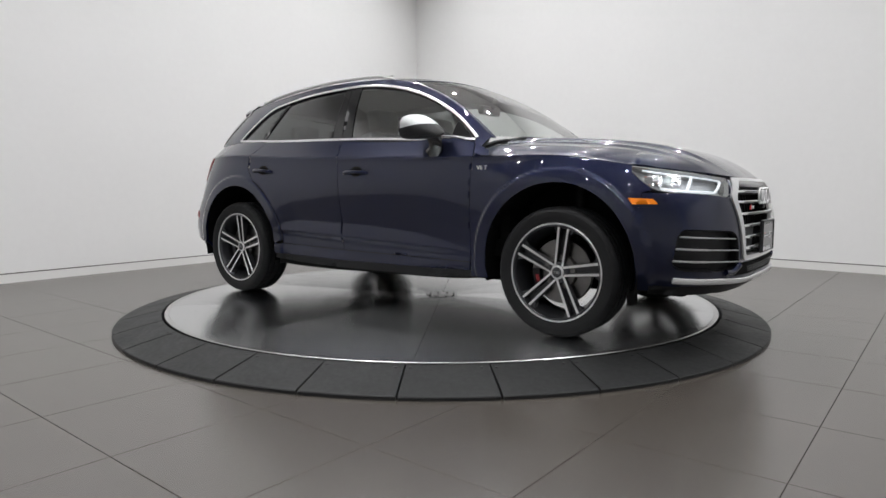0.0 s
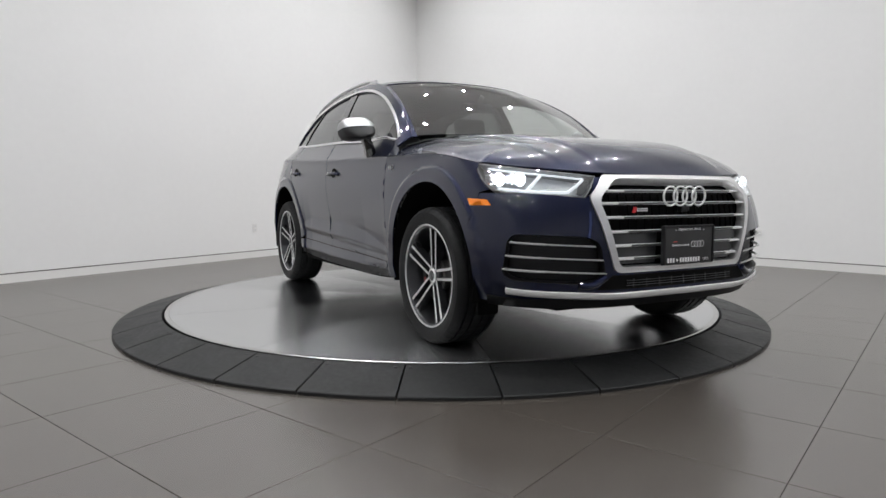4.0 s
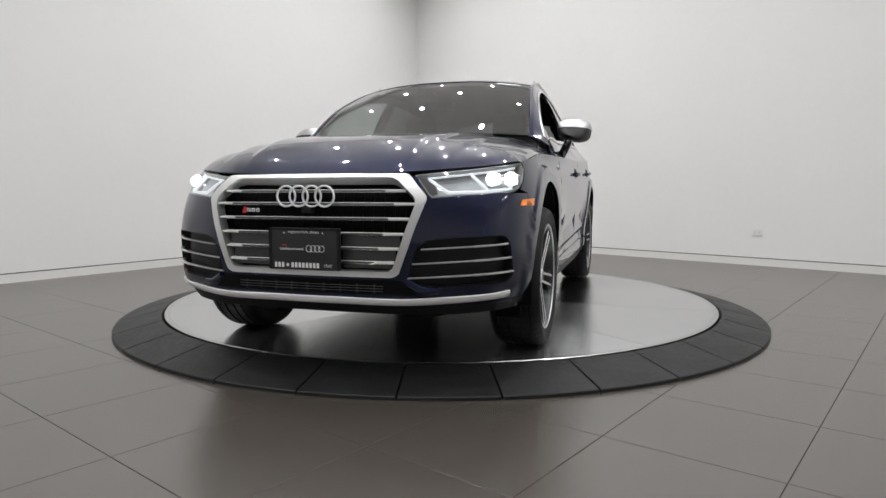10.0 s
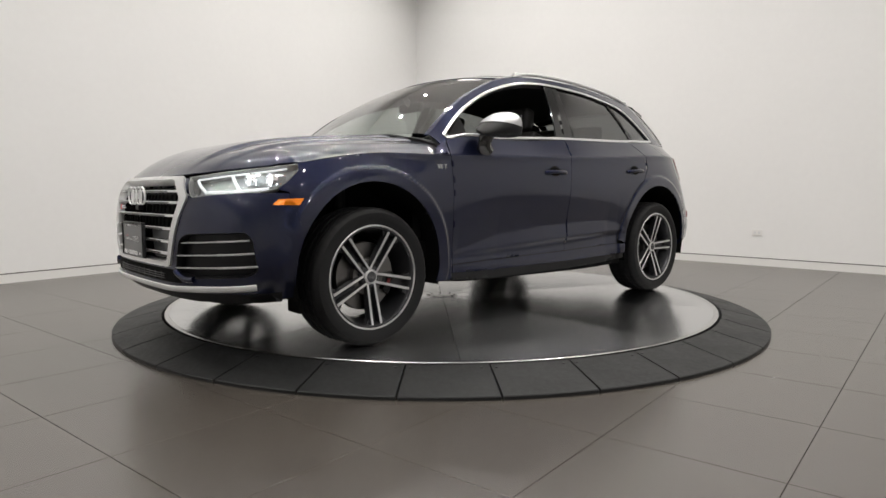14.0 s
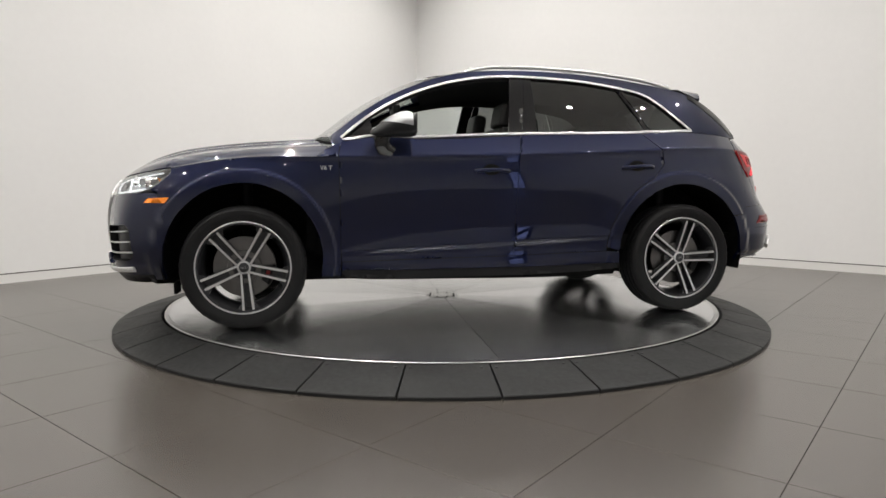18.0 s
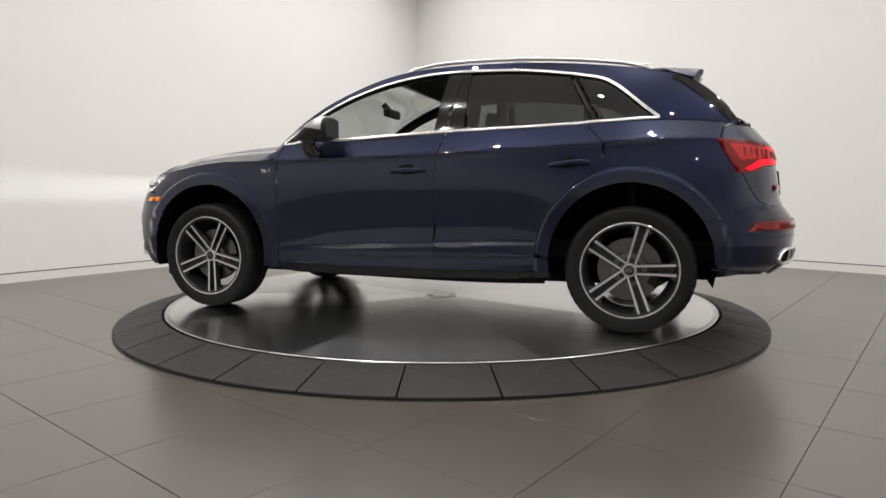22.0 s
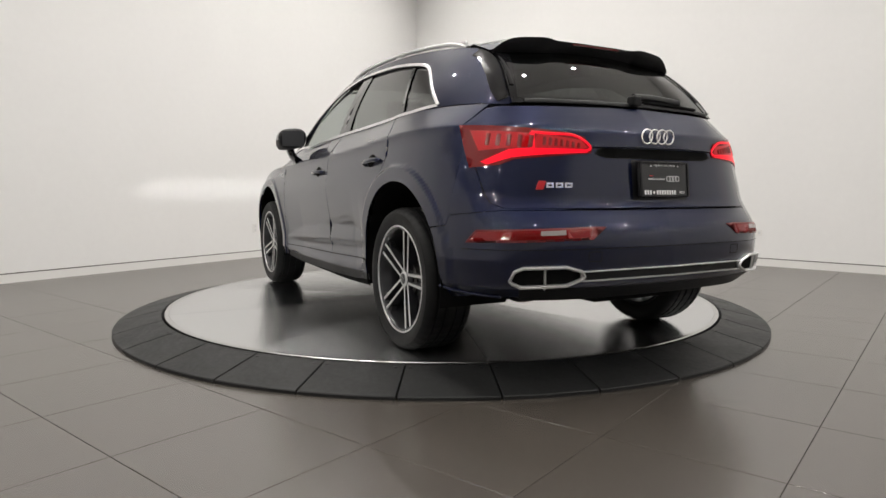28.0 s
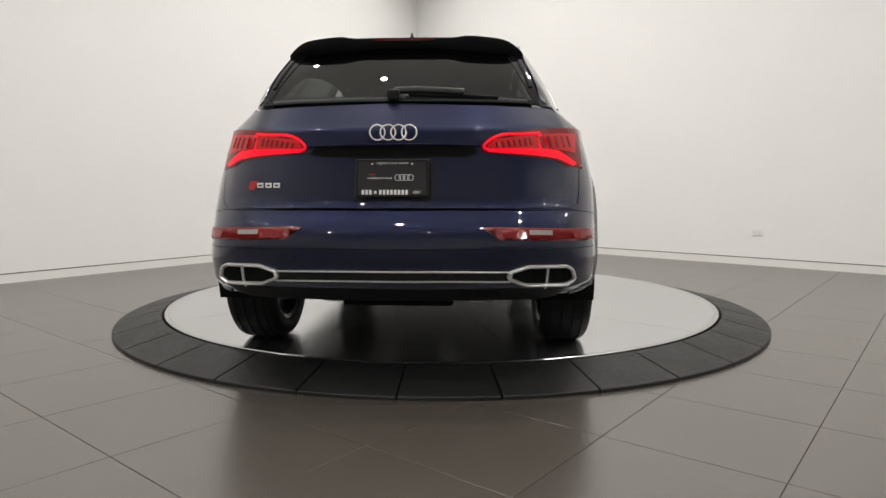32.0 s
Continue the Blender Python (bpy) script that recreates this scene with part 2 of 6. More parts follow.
first = None
STEPS = (1.2, 2.7, 4.3, 6.2, 8.4, 10.8, 13.2)
for u in STEPS:
    for v in STEPS:
        p = CORNER + DIR_L * u + DIR_R * v
        at = Vector((p.x, p.y, CEIL_Z))
        inside = p.y > -8.5
        for a, b in ((CORNER, END_L), (CORNER, END_R), (END_L, BACK_L), (BACK_L, BACK_R), (BACK_R, END_R)):
            d = (b - a).normalized()
            nn = Vector((-d.y, d.x, 0))
            if nn.dot(Vector((0, -2, 0)) - a) < 0:
                nn = -nn
            if nn.dot(p - a) < 0.8:
                inside = False
        if not inside:
            continue
        if first is None:
            first = downlight(at)
        else:
            copy_thing(first, Matrix.Translation(at))
        la = bpy.data.lights.new("downlight_glow", "AREA")
        la.shape, la.size, la.energy, la.spread = "DISK", 0.08, 17.6, radians(146)
        la.color = (1.0, 0.975, 0.945)
        ob = new("downlight_glow", la)
        ob.location = (p.x, p.y, CEIL_Z - 0.02)

# ---- turntable ----
R_DISC, R_IN, R_OUT = 2.0, 2.014, 2.306
ring = tagged(new("turntable_ring"), "black rubber ramp ring in bolted segments round the turntable", "turntable")
ring.location = (0, 0, 0)
NSEG = 32


def ring_segment():
    """One rubber ramp segment with a steep outer edge."""
    bm = bmesh.new()
    half = math.pi / NSEG - 0.0022
    prof = [(R_IN, -0.084), (R_IN, -0.010), (R_IN + 0.006, -0.004), (R_OUT - 0.02, -0.062), (R_OUT - 0.004, -0.066), (R_OUT, -0.070), (R_OUT, FLOOR_Z)]
    rows = []
    for k in range(7):
        a = -half + 2 * half * k / 6
        rows.append([bm.verts.new((r * math.cos(a), r * math.sin(a), z)) for r, z in prof])
    for p, q in zip(rows, rows[1:]):
        for i in range(len(prof) - 1):
            bm.faces.new((p[i], q[i], q[i + 1], p[i + 1]))
    bm.faces.new(rows[0])
    bm.faces.new(rows[-1][::-1])
    return bm_mesh("rubber_segment", bm, M_RUBBER, True, 25)


SEG = ring_segment()
bm = lathe_bm([(0.0, 0.0), (0.006, 0.0005), (0.010, -0.001), (0.010, -0.004)], 10, "z")
SCREW = bm_mesh("screw", bm, M_BLACK, True)
for k in range(NSEG):
    a = 360 / NSEG * k - 89.2
    s = put("rubber_segment", SEG, ring, m=pose(0, 0, 0, 0, 0, a))
    for da, r in ((-4.9, R_IN + 0.035), (4.4, R_IN + 0.035)):
        t = radians(a + da)
        put("screw", SCREW, ring, m=pose(r * math.cos(t), r * math.sin(t), -0.009))
bm = lathe_bm([(R_IN - 0.002, -0.06), (R_IN - 0.002, -0.012)], 96, "z")
part("pit_lining", bm, M_BLACK, ring, smooth=True)

disc = tagged(new("turntable_disc"), "round brushed steel turntable plate in ten wedge sheets", "turntable")
SEAM0, NSHEET = 14.5, 10


def wedge():
    bm = bmesh.new()
    g = 0.0016
    cols = 12
    half = math.pi / NSHEET
    rows = []
    for k in range(cols + 1):
        a = -half + 2 * half * k / cols
        row = []
        for r in (0.124, 0.6, 1.2, 1.7, R_DISC - 0.03):
            x, y = r * math.cos(a), r * math.sin(a)
            if k in (0, cols):
                sg = 1 if k == 0 else -1
                x, y = x - sg * g * math.sin(a), y + sg * g * math.cos(a)
            row.append(bm.verts.new((x, y, 0)))
        rows.append(row)
    for p, q in zip(rows, rows[1:]):
        for i in range(4):
            bm.faces.new((p[i], p[i + 1], q[i + 1], q[i]))
    ex = bmesh.ops.extrude_face_region(bm, geom=bm.faces[:])
    bmesh.ops.translate(bm, vec=(0, 0, -0.006), verts=[v for v in ex["geom"] if isinstance(v, bmesh.types.BMVert)])
    return bm_mesh("steel_sheet", bm, M_STEEL)


SHEET = wedge()
for k in range(NSHEET):
    put("steel_sheet", SHEET, disc, m=pose(0, 0, 0, 0, 0, SEAM0 + 18 + 36 * k))
bm = lathe_bm([(R_DISC - 0.032, -0.05), (R_DISC - 0.032, -0.004), (R_DISC - 0.028, 0.001), (R_DISC - 0.004, 0.001), (R_DISC, -0.003), (R_DISC, -0.05)], 128, "z")
part("rim_band", bm, M_RIMSTEEL, disc, "bright steel edging band", smooth=True)
bm = lathe_bm([(0.0, -0.004), (1.99, -0.0045)], 64, "z")
part("sub_plate", bm, M_DARK, disc)
bm = lathe_bm([(0.0, 0.002), (0.10, 0.002), (0.120, 0.0015), (0.122, -0.004)], 48, "z")
part("hub_cap", bm, M_RIMSTEEL, disc, "round steel hub plate with a ring of bolts", smooth=True)
bm = lathe_bm([(0.0, 0.005), (0.006, 0.005), (0.008, 0.003), (0.008, 0.0)], 6, "z")
BOLT = bm_mesh("bolt", bm, M_BLACK)
for k in range(8):
    a = radians(45 * k + 10)
    put("bolt", BOLT, disc, m=pose(0.100 * math.cos(a), 0.100 * math.sin(a), 0.0015))
# ---- the car: design surfaces (x forward, y to its left, z up, origin between the wheels on the ground) ----
AX = 1.412
WR = 0.362
# side view stations shared by all feature lines, front centre to rear centre: x, y, z for each
F0 = [(2.20, 0, .27), (2.195, .25, .27), (2.17, .45, .27), (2.10, .66, .275), (1.98, .80, .28), (1.84, .86, .28), (1.41, .90, .28), (.95, .898, .285), (.80, .898, .275), (.35, .896, .26),
      (-.3, .896, .25), (-.95, .90, .262), (-1.41, .90, .30), (-1.82, .86, .33), (-2.02, .80, .35), (-2.15, .66, .345), (-2.22, .35, .34), (-2.24, 0, .34)]
F1 = [(2.275, 0, .34), (2.27, .25, .34), (2.245, .45, .342), (2.165, .66, .355), (2.045, .83, .375), (1.87, .90, .38), (1.41, .925, .38), (.95, .915, .37), (.80, .91, .362), (.35, .905, .355),
      (-.3, .905, .36), (-.95, .915, .385), (-1.41, .925, .40), (-1.83, .91, .40), (-2.09, .83, .405), (-2.235, .66, .41), (-2.31, .35, .41), (-2.33, 0, .41)]
F2 = [(2.27, 0, .45), (2.265, .25, .45), (2.245, .45, .45), (2.18, .66, .455), (2.06, .84, .46), (1.885, .91, .47), (1.41, .935, .48), (.95, .915, .455), (.80, .908, .452), (.35, .903, .455),
      (-.3, .904, .475), (-.95, .916, .50), (-1.41, .935, .51), (-1.84, .92, .51), (-2.10, .84, .51), (-2.25, .66, .51), (-2.325, .35, .51), (-2.345, 0, .51)]
F3 = [(2.28, 0, .65), (2.275, .25, .65), (2.25, .45, .65), (2.175, .66, .65), (2.06, .83, .65), (1.90, .905, .66), (1.41, .94, .67), (.95, .93, .67), (.80, .925, .67), (.35, .917, .67),
      (-.3, .92, .68), (-.95, .933, .69), (-1.41, .945, .69), (-1.84, .915, .67), (-2.09, .825, .655), (-2.245, .65, .65), (-2.315, .35, .65), (-2.33, 0, .65)]
F4 = [(2.255, 0, .80), (2.25, .25, .80), (2.22, .45, .80), (2.135, .66, .80), (2.01, .815, .81), (1.885, .883, .81), (1.41, .93, .84), (.95, .93, .84), (.80, .928, .84), (.35, .925, .84),
      (-.3, .928, .85), (-.95, .933, .86), (-1.41, .935, .87), (-1.85, .89, .85), (-2.04, .80, .80), (-2.18, .62, .78), (-2.24, .33, .77), (-2.255, 0, .77)]
F5 = [(2.20, 0, .872), (2.195, .25, .874), (2.16, .45, .882), (2.06, .66, .90), (1.93, .79, .918), (1.82, .845, .935), (1.41, .875, 1.0), (.95, .90, 1.008), (.80, .903, 1.010), (.35, .905, 1.022),
      (-.3, .905, 1.039), (-.95, .903, 1.066), (-1.41, .89, 1.094), (-1.82, .825, 1.096), (-1.99, .735, 1.085), (-2.13, .58, 1.072), (-2.20, .31, 1.062), (-2.22, 0, 1.06)]
F6 = [(2.18, 0, .878), (2.175, .25, .88), (2.14, .44, .888), (2.04, .645, .906), (1.91, .775, .924), (1.80, .83, .941), (1.41, .86, 1.006), (.95, .865, 1.05), (.80, .84, 1.112), (.35, .83, 1.136),
      (-.3, .825, 1.168), (-.95, .815, 1.188), (-1.41, .79, 1.212), (-1.82, .71, 1.20), (-1.95, .655, 1.185), (-2.06, .50, 1.178), (-2.09, .28, 1.185), (-2.10, 0, 1.19)]
LINES = np.array([F0, F1, F2, F3, F4, F5, F6])


def dense(lines, ncol, seg_rows):
    """Interpolates feature lines along and across; seg_rows: groups of lines between creases, with their row counts."""
    chord = np.linalg.norm(np.diff(lines, axis=1), axis=2).mean(axis=0)
    u = np.r_[0, np.cumsum(chord)]
    q = np.linspace(0, u[-1], ncol)
    along = np.array([spline(u, ln, q) for ln in lines])
    rows = []
    for k0, k1, n in seg_rows:
        seg = along[k0:k1 + 1]
        hgt = np.linalg.norm(np.diff(seg, axis=0), axis=2).mean(axis=1)
        v = np.r_[0, np.cumsum(hgt)]
        vv = np.linspace(0, v[-1], n + 1)
        out = spline(v, seg.reshape(len(seg), -1), vv).reshape(n + 1, ncol, 3)
        rows.append(out if not rows else out[1:])
    return np.concatenate(rows)


LOW = dense(LINES, 860, [(0, 1, 8), (1, 2, 12), (2, 5, 84), (5, 6, 16)])
# wheel arch bands stand proud with a crisp outer edge
ARCH_Z, ARCH_R = 0.408, 0.448
for ax in (AX - 0.008, -AX + 0.006):
    rr = np.hypot(LOW[..., 0] - ax, LOW[..., 2] - ARCH_Z)
    bump = np.clip((0.532 - rr) / 0.016, 0, 1)
    bump = bump * bump * (3 - 2 * bump) * (1 - 0.35 * np.clip((0.515 - rr) / 0.07, 0, 1))
    LOW[..., 1] += np.where(LOW[..., 1] > 0.6, 0.012 * bump, 0)
# crisp lines pressed into the sides: the shoulder, and a flared band low on the doors above a sharp lower edge
_x, _z = LOW[..., 0], LOW[..., 2]
_side = LOW[..., 1] > 0.6
_zs = np.interp(_x, [-1.9, -1.41, -.95, -.3, .35, .95, 1.41], [1.096, 1.094, 1.066, 1.039, 1.022, 1.008, 1.0])
_fade = np.clip((1.75 - np.abs(_x + 0.2)) / 0.35, 0, 1)
LOW[..., 1] += np.where(_side, _fade * 0.011 * np.exp(-np.abs(_z - _zs) / np.where(_z > _zs, 0.05, 0.020)), 0)
_zr = 0.4805 - 0.0415 * _x
_band = np.interp(_x, [-0.96, -0.86, -0.70, 0.0, 0.45, 0.80, 0.86], [0.0, 0.055, 0.088, 0.100, 0.080, 0.022, 0.0])
_in = np.clip((0.84 - _z) / np.maximum(0.84 - _zr - _band, 0.05), 0, 1)
LOW[..., 1] -= np.where(_side, 0.020 * np.clip(_band / 0.08, 0, 1) * _in ** 1.4 * np.clip((_z - 0.27) / 0.15, 0, 1), 0)
_u = _z - _zr
_up = np.clip(1 - _u / np.maximum(_band, 1e-4), 0, 1)
_dn = np.clip(1 + _u / 0.030, 0, 1)
LOW[..., 1] += np.where(_side & (_band > 0), 0.18 * _band * np.where(_u > 0, _up, _dn), 0)


# the tailgate's lower face stands nearly upright over the bumper's shelf
_mid = LOW[:, -1]
_want = -2.220 - 0.042 * np.clip((1.06 - _mid[:, 2]) / 0.325, 0, 1.2) ** 0.8
_move = np.where((_mid[:, 2] > 0.728) & (_mid[:, 2] < 1.06), np.minimum(_want - _mid[:, 0], 0), 0)
_move = np.convolve(np.pad(_move, 2, mode="edge"), np.ones(5) / 5, "valid")
LOW[..., 0] += _move[:, None] * np.clip((0.86 - LOW[..., 1]) / 0.12, 0, 1) * (LOW[..., 0] < -1.9)


class Target:
    """A surface to lay panels on: a grid of points, found by rays."""

    def __init__(self, grids):
        self.v, self.f, self.n = [], [], []
        for g in grids:
            r, c, _ = g.shape
            du, dv = np.gradient(g, axis=1), np.gradient(g, axis=0)
            nrm = np.cross(du, dv)
            nrm /= np.linalg.norm(nrm, axis=2, keepdims=True) + 1e-12
            flip = np.sign((nrm * (g - np.array([-0.1, 0, 0.7])) * np.array([0.25, 1, 1])).sum(axis=2).mean())
            nrm *= flip
            base = len(self.v)
            self.v += [Vector(p) for p in g.reshape(-1, 3)]
            self.n += [Vector(p) for p in nrm.reshape(-1, 3)]
            for i in range(r - 1):
                for j in range(c - 1):
                    a = base + i * c + j
                    self.f.append((a, a + 1, a + c + 1, a + c))
        self.tree = BVHTree.FromPolygons(self.v, self.f)

    def at(self, o, d):
        o, d = Vector(o), Vector(d)
        lim = 3.3 if d.z < -0.5 else 2.75
        p, _, k, _ = self.tree.ray_cast(o, d, lim)
        if p is None:
            # past the rim of the surface: the closest place along the ray
            best = min((self.tree.find_nearest(o + d * (lim * i / 80)) for i in range(20, 81)), key=lambda r: r[3])
            p, _, k, _ = best
        q = self.f[k]
        w = poly_3d_calc([self.v[i] for i in q], p)
        n = sum((self.n[i] * t for i, t in zip(q, w)), Vector())
        return p, n.normalized()


def flip_y(g):
    return g[:, ::-1] * np.array([1, -1, 1])


T_LOW = Target([LOW, flip_y(LOW)])

# shoulder and belt as functions of x on the left side
ROW5 = 8 + 12 + 84
_sh = LOW[ROW5]
_bt = LOW[-1]


def by_x(row, x, lo=1.9, hi=-2.0):
    k = np.where((row[:, 0] < lo) & (row[:, 0] > hi) & (row[:, 1] > 0.5))[0]
    r = row[k][::-1]
    return np.array([np.interp(x, r[:, 0], r[:, 1]), np.interp(x, r[:, 0], r[:, 2])])


# hood: height over the plan
_fr = _sh[_sh[:, 0] > 0.7]
_fy, _fx, _fz = _fr[:, 1], _fr[:, 0], _fr[:, 2]
_k = np.argmax(_fy > 0.846) if (_fy > 0.846).any() else len(_fy)
RIDGE_T = [-0.1, 0, .05, .105, .30, .50, .69, .88, 1.08, 1.24, 1.5]
RIDGE_Z = [.80, .872, .916, .956, 1.046, 1.088, 1.111, 1.127, 1.140, 1.152, 1.168]


def hood_raw(x, y):
    y = abs(y)
    xf = np.interp(y, _fy[:_k], _fx[:_k])
    ze = np.interp(y, _fy[:_k], _fz[:_k])
    t = xf - x
    crease = 0.017 / (1 + math.exp(-(y - (0.40 + 0.10 * min(max(t, 0), 1))) / 0.008)) * min(max(t * 4, 0), 1)
    crease += 0.012 / (1 + math.exp(-(y - (0.575 + 0.09 * min(max(t, 0), 1))) / 0.007)) * min(max(t * 4, 0), 1)
    return float(spline(RIDGE_T, RIDGE_Z, [t])[0]) + (ze - .872) * math.exp(-max(t, 0) / .2) - crease + 0.004


def hood_edge(x):
    j = np.argsort(_fx)
    return float(np.interp(x, _fx[j], _fy[j])), float(np.interp(x, _fx[j], _fz[j]))


def hood_grid(nx=90, ny=201):
    g = np.zeros((nx, ny, 3))
    for i in range(nx):
        x_c = 2.20 - (2.20 - 0.80) * i / (nx - 1)
        for j in range(ny):
            w = -1 + 2 * j / (ny - 1)
            # bow the stations with the front edge
            yE0 = 0.86
            y = w * yE0
            xf = float(np.interp(abs(y), _fy[:_k], _fx[:_k]))
            x = xf - (xf - 0.80) * i / (nx - 1)
            if x < 1.80:
                ye, ze = hood_edge(x)
                y = w * ye
                z = hood_raw(x, y) - (hood_raw(x, ye) - ze) * abs(w) ** 6
            else:
                ye, ze = 0.86, 0
                z = hood_raw(x, y)
            g[i, j] = (x, y, z)
    return g


T_HOOD = Target([hood_grid()])

# windscreen, roof and rear window: middle line and edge line
CAN_C = [(1.04, 0, 1.142), (.86, 0, 1.279), (.68, 0, 1.407), (.48, 0, 1.516), (.26, 0, 1.598), (-.05, 0, 1.641), (-.4, 0, 1.654), (-.8, 0, 1.645), (-1.2, 0, 1.611), (-1.58, 0, 1.553), (-1.78, 0, 1.480), (-1.95, 0, 1.335), (-2.09, 0, 1.192)]
CAN_E = [(.92, .765, 1.120), (.75, .738, 1.262), (.56, .705, 1.388), (.36, .670, 1.483), (.15, .640, 1.557), (-.1, .625, 1.597), (-.4, .617, 1.610), (-.8, .607, 1.602), (-1.2, .592, 1.568), (-1.55, .580, 1.515), (-1.74, .572, 1.445), (-1.88, .608, 1.325), (-1.985, .640, 1.190)]


def canopy_grid(n=150, m=41):
    c, e = catmull(CAN_C, 400), catmull(CAN_E, 400)
    u = np.linspace(0, len(CAN_C) - 1, n)
    kc = np.arange(len(CAN_C))
    c = spline(kc, np.array(CAN_C), u)
    e = spline(kc, np.array(CAN_E), u)
    g = np.zeros((n, m, 3))
    for j in range(m):
        w = -1 + 2 * j / (m - 1)
        a = abs(w)
        g[:, j, 0] = c[:, 0] + (e[:, 0] - c[:, 0]) * a ** 2.2
        g[:, j, 1] = e[:, 1] * w
        g[:, j, 2] = c[:, 2] + (e[:, 2] - c[:, 2]) * a ** 2.6
    return g, e


CAN, EDGE = canopy_grid()
T_CAN = Target([CAN])


def edge_at(x):
    r = EDGE[::-1]
    return np.array([np.interp(x, r[:, 0], r[:, 1]), np.interp(x, r[:, 0], r[:, 2])])


def upper_grid(n=140, m=24):
    g = np.zeros((m, n, 3))
    for i in range(n):
        x = 0.92 - (0.92 + 2.0) * i / (n - 1)
        b, t = by_x(_bt, x), edge_at(x)
        if t[1] < b[1] + 0.002:
            t = b + np.array([-0.004, 0.002])
        for j in range(m):
            a = j / (m - 1)
            g[j, i] = (x, b[0] + (t[0] - b[0]) * a + 0.055 * (t[1] - b[1]) * 4 * a * (1 - a), b[1] + (t[1] - b[1]) * a)
    return g


UP = upper_grid()
T_UP = Target([UP, flip_y(UP)])

SIDE = lambda x, z: ((x, 3, z), (0, -1, 0))
FRONT = lambda y, z: ((4, y, z), (-1, 0, 0))
REAR = lambda y, z: ((-4, y, z), (1, 0, 0))
TOP = lambda x, y: ((x, y, 4), (0, 0, -1))
NOSE = lambda a, z: ((1.2 + 3 * math.cos(a), 3 * math.sin(a), z), (-math.cos(a), -math.sin(a), 0))
TAIL = lambda a, z: ((-1.2 - 3 * math.cos(a), 3 * math.sin(a), z), (math.cos(a), -math.sin(a), 0))


def inside(p, poly):
    x, y = p
    odd = False
    for (x0, y0), (x1, y1) in zip(poly, poly[1:] + poly[:1]):
        if (y0 > y) != (y1 > y) and x < (x1 - x0) * (y - y0) / (y1 - y0) + x0:
            odd = not odd
    return odd


def dense_poly(poly, h):
    out = []
    for (x0, y0), (x1, y1) in zip(poly, poly[1:] + poly[:1]):
        n = max(1, int(math.hypot(x1 - x0, y1 - y0) / h))
        out += [(x0 + (x1 - x0) * i / n, y0 + (y1 - y0) * i / n) for i in range(n)]
    return out


def rounded(poly, r, n=4):
    """A polygon with its corners rounded."""
    out = []
    for i, p in enumerate(poly):
        p, a, b = Vector(p), Vector(poly[i - 1]), Vector(poly[(i + 1) % len(poly)])
        da, db = a - p, b - p
        ra = min(r, da.length * 0.45, db.length * 0.45)
        s, e = p + da.normalized() * ra, p + db.normalized() * ra
        for k in range(n + 1):
            t = k / n
            out.append(tuple(s * (1 - t) ** 2 + p * 2 * t * (1 - t) + e * t * t))
    return out


def patch(poly, cast, target, h=0.03, off=0.0, rim=0.006, holes=(), aspect=1.0):
    """Lays a flat polygon on a design surface: verts, faces, loop normals. aspect: how the first axis is scaled when meshing."""
    sc = lambda p: (p[0] * aspect, p[1])
    loops = [dense_poly([sc(p) for p in q], h) for q in (poly, *holes)]
    pts, edges = [], []
    for lp in loops:
        b = len(pts)
        pts += lp
        edges += [(b + i, b + (i + 1) % len(lp)) for i in range(len(lp))]
    nb = len(pts)
    bd = np.array(pts)
    xs, ys = bd[:, 0], bd[:, 1]
    gx = np.arange(xs.min() + h / 2, xs.max(), h)
    gy = np.arange(ys.min() + h / 2, ys.max(), h)
    for i, x in enumerate(gx):
        for y in gy:
            if inside((x, y), loops[0]) and not any(inside((x, y), q) for q in loops[1:]):
                if np.min((bd[:, 0] - x) ** 2 + (bd[:, 1] - y) ** 2) > (0.55 * h) ** 2:
                    pts.append((x, y))
    v2, _, f2, _, _, _ = delaunay_2d_cdt([Vector(p) for p in pts], edges, [], 0, 1e-6)
    tris = []
    for f in f2:
        c = sum((v2[i] for i in f), Vector((0, 0))) / len(f)
        if inside(c, loops[0]) and not any(inside(c, q) for q in loops[1:]):
            tris.append(tuple(f))
    co, no = [], []
    for p in v2:
        a, n = target.at(*cast(p.x / aspect, p.y))
        co.append(a + n * off)
        no.append(n)
    faces, normals = [], []
    for f in tris:
        a, b, c = (co[i] for i in f)
        if (b - a).cross(c - a).dot(no[f[0]]) < 0:
            f = f[::-1]
        faces.append(f)
        normals += [no[i] for i in f]
    if rim:
        use = {}
        for f in faces:
            for a, b in zip(f, f[1:] + f[:1]):
                use[(a, b)] = 1
        down = {}
        for a, b in [e for e in use if (e[1], e[0]) not in use]:
            for i in (a, b):
                if i not in down:
                    down[i] = len(co)
                    co.append(co[i] - no[i] * rim)
            faces.append((b, a, down[a], down[b]))
            nn = (co[b] - co[a]).cross(no[a])
            nn.normalize()
            normals += [nn] * 4
    return co, faces, normals


def lay(name, pt, material, parent, label="", mirror=False):
    co, faces, normals = pt
    if mirror:
        co = [Vector((p.x, -p.y, p.z)) for p in co]
        k, nn = 0, []
        ff = []
        for f in faces:
            nn += [Vector((n.x, -n.y, n.z)) for n in normals[k:k + len(f)]][::-1]
            ff.append(tuple(f)[::-1])
            k += len(f)
        faces, normals = ff, nn
    return put(name, mesh_of(name, co, faces, material, True, normals), parent, label)


def both(name, pt, material, parents, label=""):
    """A left and a mirrored right piece, one under each parent."""
    return [lay(name, pt, material, parents[0], label), lay(name, pt, material, parents[1], label, True)]


